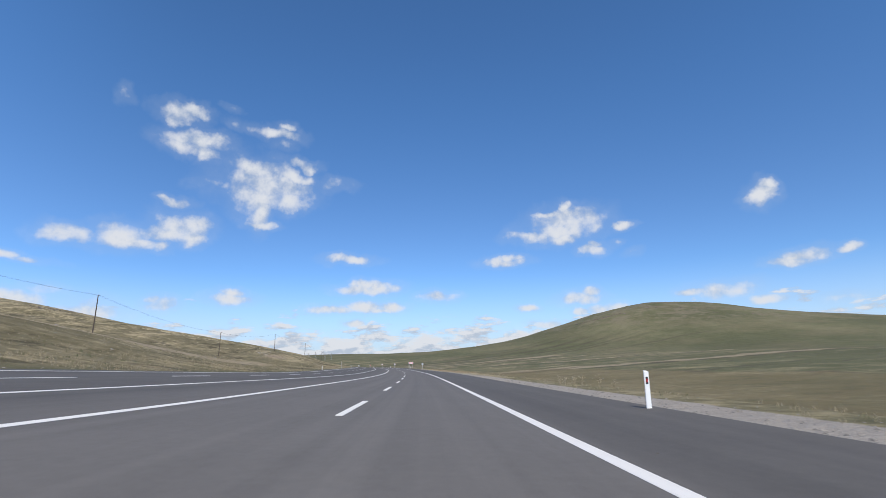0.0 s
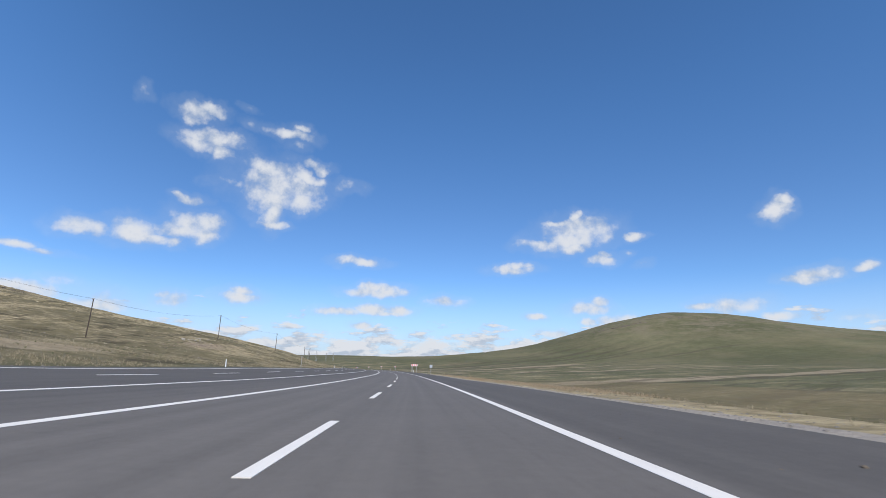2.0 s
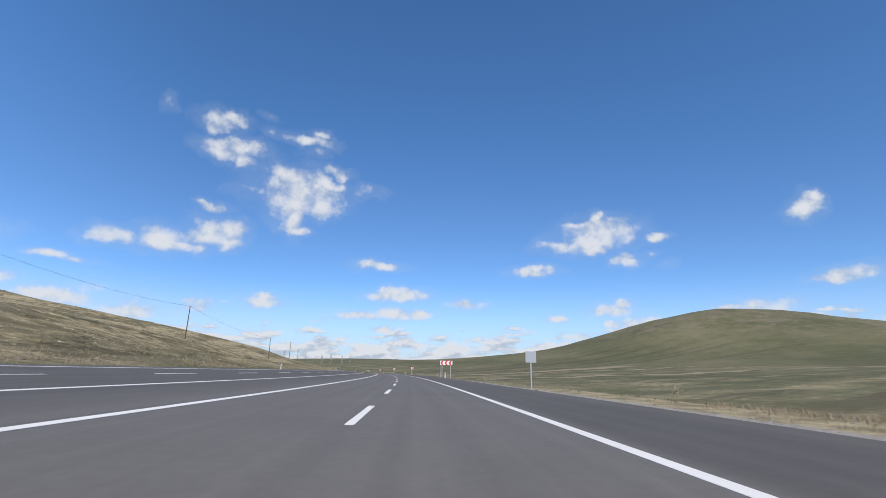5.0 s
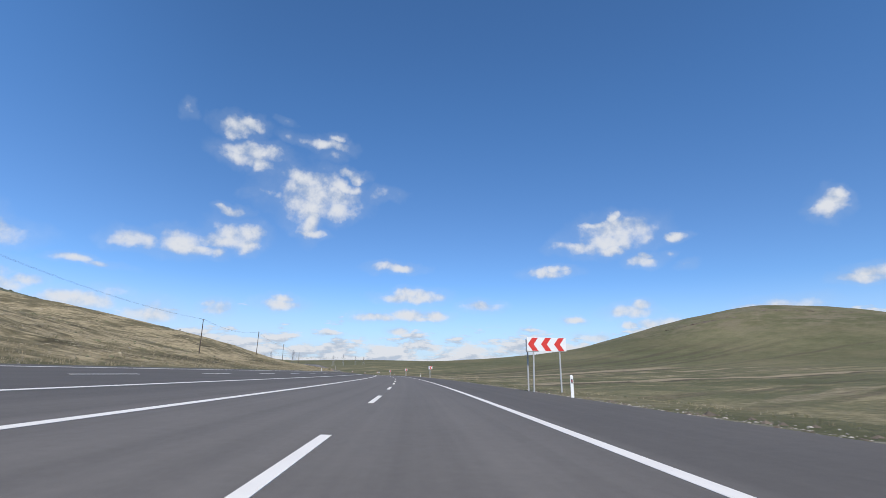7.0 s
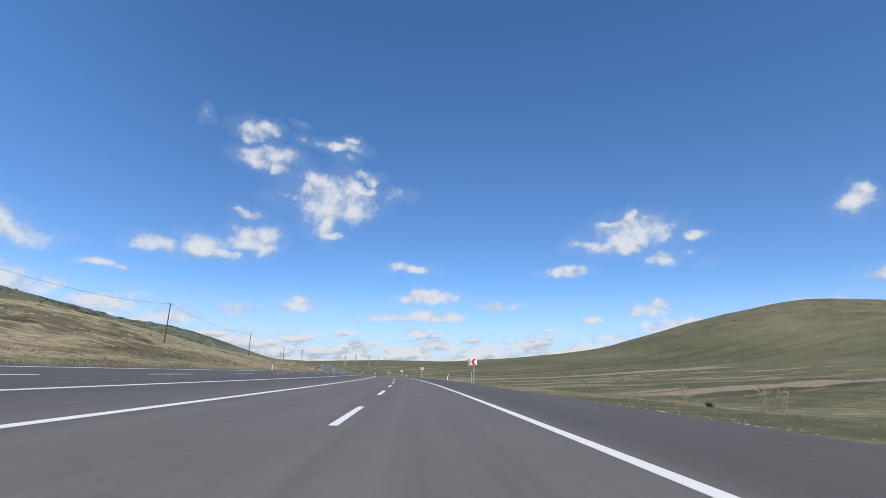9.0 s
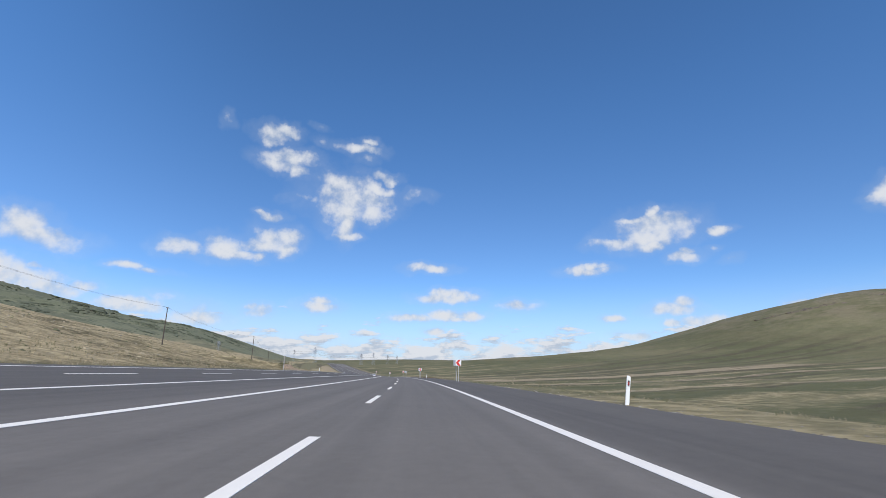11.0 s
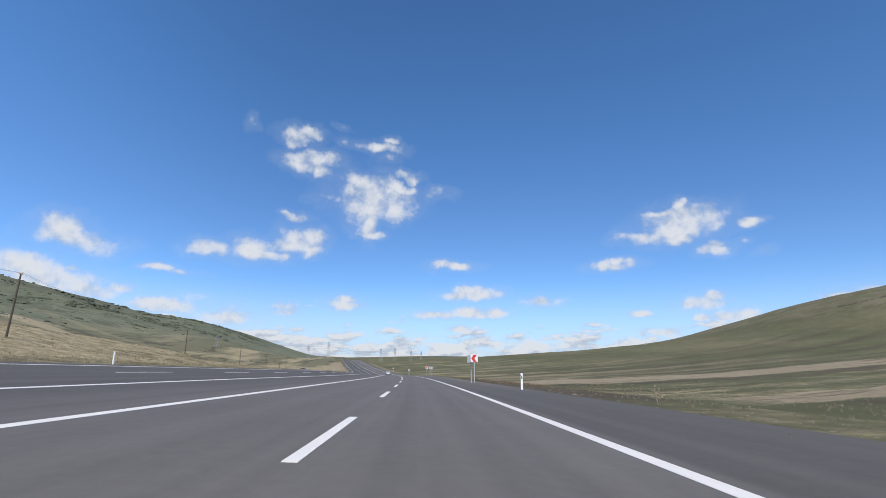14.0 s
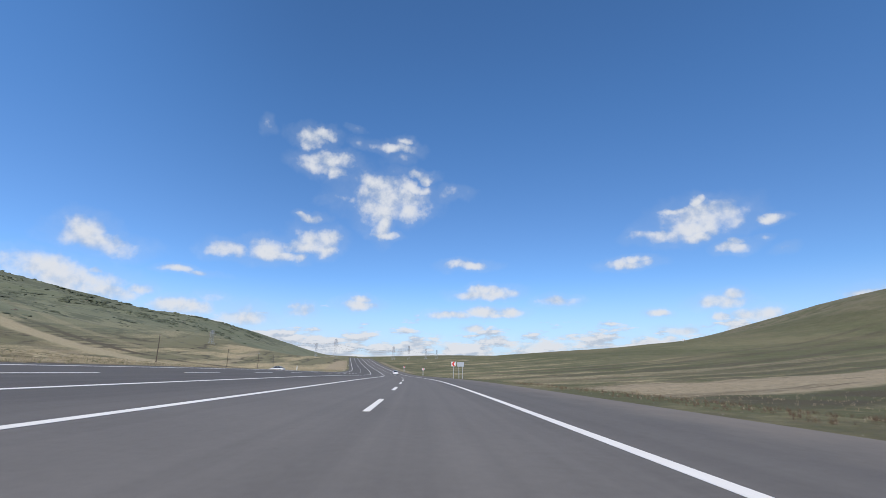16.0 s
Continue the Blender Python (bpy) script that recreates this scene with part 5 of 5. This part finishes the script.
scatter("bank_turf", verts, faces, s, n, rng.uniform(0.5, 1.1, k), HERB, "olive turf hanging over the cut bank", "grass")
verts, faces = blades(10, 0.15, 0.10, 0.011, 2)
k = 20000
s = rng.uniform(-4, 640, k)
n = np.where(rng.uniform(0, 1, k) < 0.5, ROAD_RIGHT + 1.5 + rng.gamma(1.5, 5.0, k), ROAD_LEFT - 2 - rng.gamma(1.5, 10, k))
keep = patchy(s + 40, n + 11, 1.0)
scatter("green_tufts", verts, faces, s[keep], n[keep], rng.uniform(0.5, 1.3, keep.sum()) * np.where(n[keep] > 0, 0.6, 1.0), HERB, "olive green grass tufts", "grass")


def tall_weed(m, high, stems, seed):
    """A dry branching stalk with small seed heads."""
    r = random.Random(seed)
    weed = tagged(new("tall_weed"), "tall dry branching weed at the road's edge", "weed", "tall weeds along the verge")
    stem, head = bmesh.new(), bmesh.new()
    fan = 0.16 if stems < 8 else 0.5
    for _ in range(stems):
        foot = Vector((r.gauss(0, 0.04), r.gauss(0, 0.04), -0.03))
        tip = foot + Vector((r.gauss(0, fan), r.gauss(0, fan), 1)) * high * r.uniform(0.6, 1.0)
        rod(foot, tip, 0.008, 0.004, 5, stem)
        for _ in range(7):
            t = r.uniform(0.35, 1.0)
            a = foot.lerp(tip, t)
            b = a + Vector((r.gauss(0, 0.09), r.gauss(0, 0.09), r.uniform(0.03, 0.14)))
            rod(a, b, 0.004, 0.003, 4, stem)
            bmesh.ops.create_icosphere(head, subdivisions=1, radius=r.uniform(0.012, 0.026), matrix=Matrix.Translation(b))
    tagged(part("stalks", stem, STRAW, weed), kind="stuff")
    tagged(part("seed_heads", head, STRAW, weed), kind="stuff")
    weed.matrix_world = m
    return weed


for i, (s, n, high, stems) in enumerate(((191.4, 8.9, 0.62, 12), (219.0, 7.6, 0.7, 3), (258.0, 8.6, 0.7, 4), (256.6, 10.1, 0.95, 5), (255.6, 9.9, 0.85, 4), (337.5, 8.4, 0.6, 3), (392.2, 6.7, 0.5, 4), (28.0, 8.0, 0.5, 3), (26.7, 7.9, 0.45, 4), (26.9, 8.8, 0.55, 4), (27.3, 8.6, 0.4, 3), (25.3, 9.1, 0.5, 3), (24.4, 9.5, 0.45, 3), (46.0, 7.8, 0.55, 4), (114.0, 7.6, 0.6, 3), (150.0, 8.0, 0.5, 4))):
    tall_weed(facing(s, n), high, stems, 40 + i)


def green_bush(m, wide, high, seed):
    """A low cushion of many short leafy blades."""
    verts, faces = blades(160, high, wide * 0.3, 0.014, seed)
    bush = sheet("small_bush", verts, faces, LEAF)
    tagged(bush, "small leafy green bush among dry verge grass", "bush", "bushes along the verge")
    bush.matrix_world = m
    return bush


for i, (s, n, wide, high) in enumerate(((258.4, 9.6, 0.16, 0.17),)):
    green_bush(facing(s, n), wide, high, 70 + i)


# ---- small things far off ----
def boundary_post(m):
    """A stubby squared timber with a chamfered head, on a heap of stones."""
    post = tagged(new("boundary_post"), "short dark weathered post on the hill's brow", "post")
    bm = box((0.24, 0.22, 1.2), (0, 0, 0.40), 0.03)
    part("shaft", bm, WOOD, post)
    part("head", box((0.32, 0.28, 0.18), (0.02, 0, 1.02), 0.04), WOOD, post)
    post.matrix_world = m
    return post


boundary_post(facing(345, -64))


def hut(m):
    """A small whitewashed hut with a pitched roof, a door and a window."""
    house = tagged(new("hut"), "tiny whitewashed hut far off on the grassy slope", "hut")
    outline = [(-1.2, -0.4), (1.2, -0.4), (1.2, 2.1), (0.0, 2.7), (-1.2, 2.1)]
    part("wall", extrude(outline, 2.2), POST_WHITE, house)
    for d in (-1, 1):
        slab = part("roof", box((1.55, 2.5, 0.10), (0, 0, 0), 0.02), SIGN_WHITE, house)
        slab.matrix_local = Matrix.Translation((d * 0.66, 0, 2.43)) @ Matrix.Rotation(d * math.atan2(1.0, 2.0), 4, "Y")
    part("door", box((0.9, 0.06, 1.95), (-0.45, -1.12, 0.95), 0.01), WOOD, house)
    part("window", box((0.6, 0.06, 0.6), (0.55, -1.12, 1.35), 0.01), GLASS, house)
    house.matrix_world = m
    return house


hut(facing(960, 386, 20))
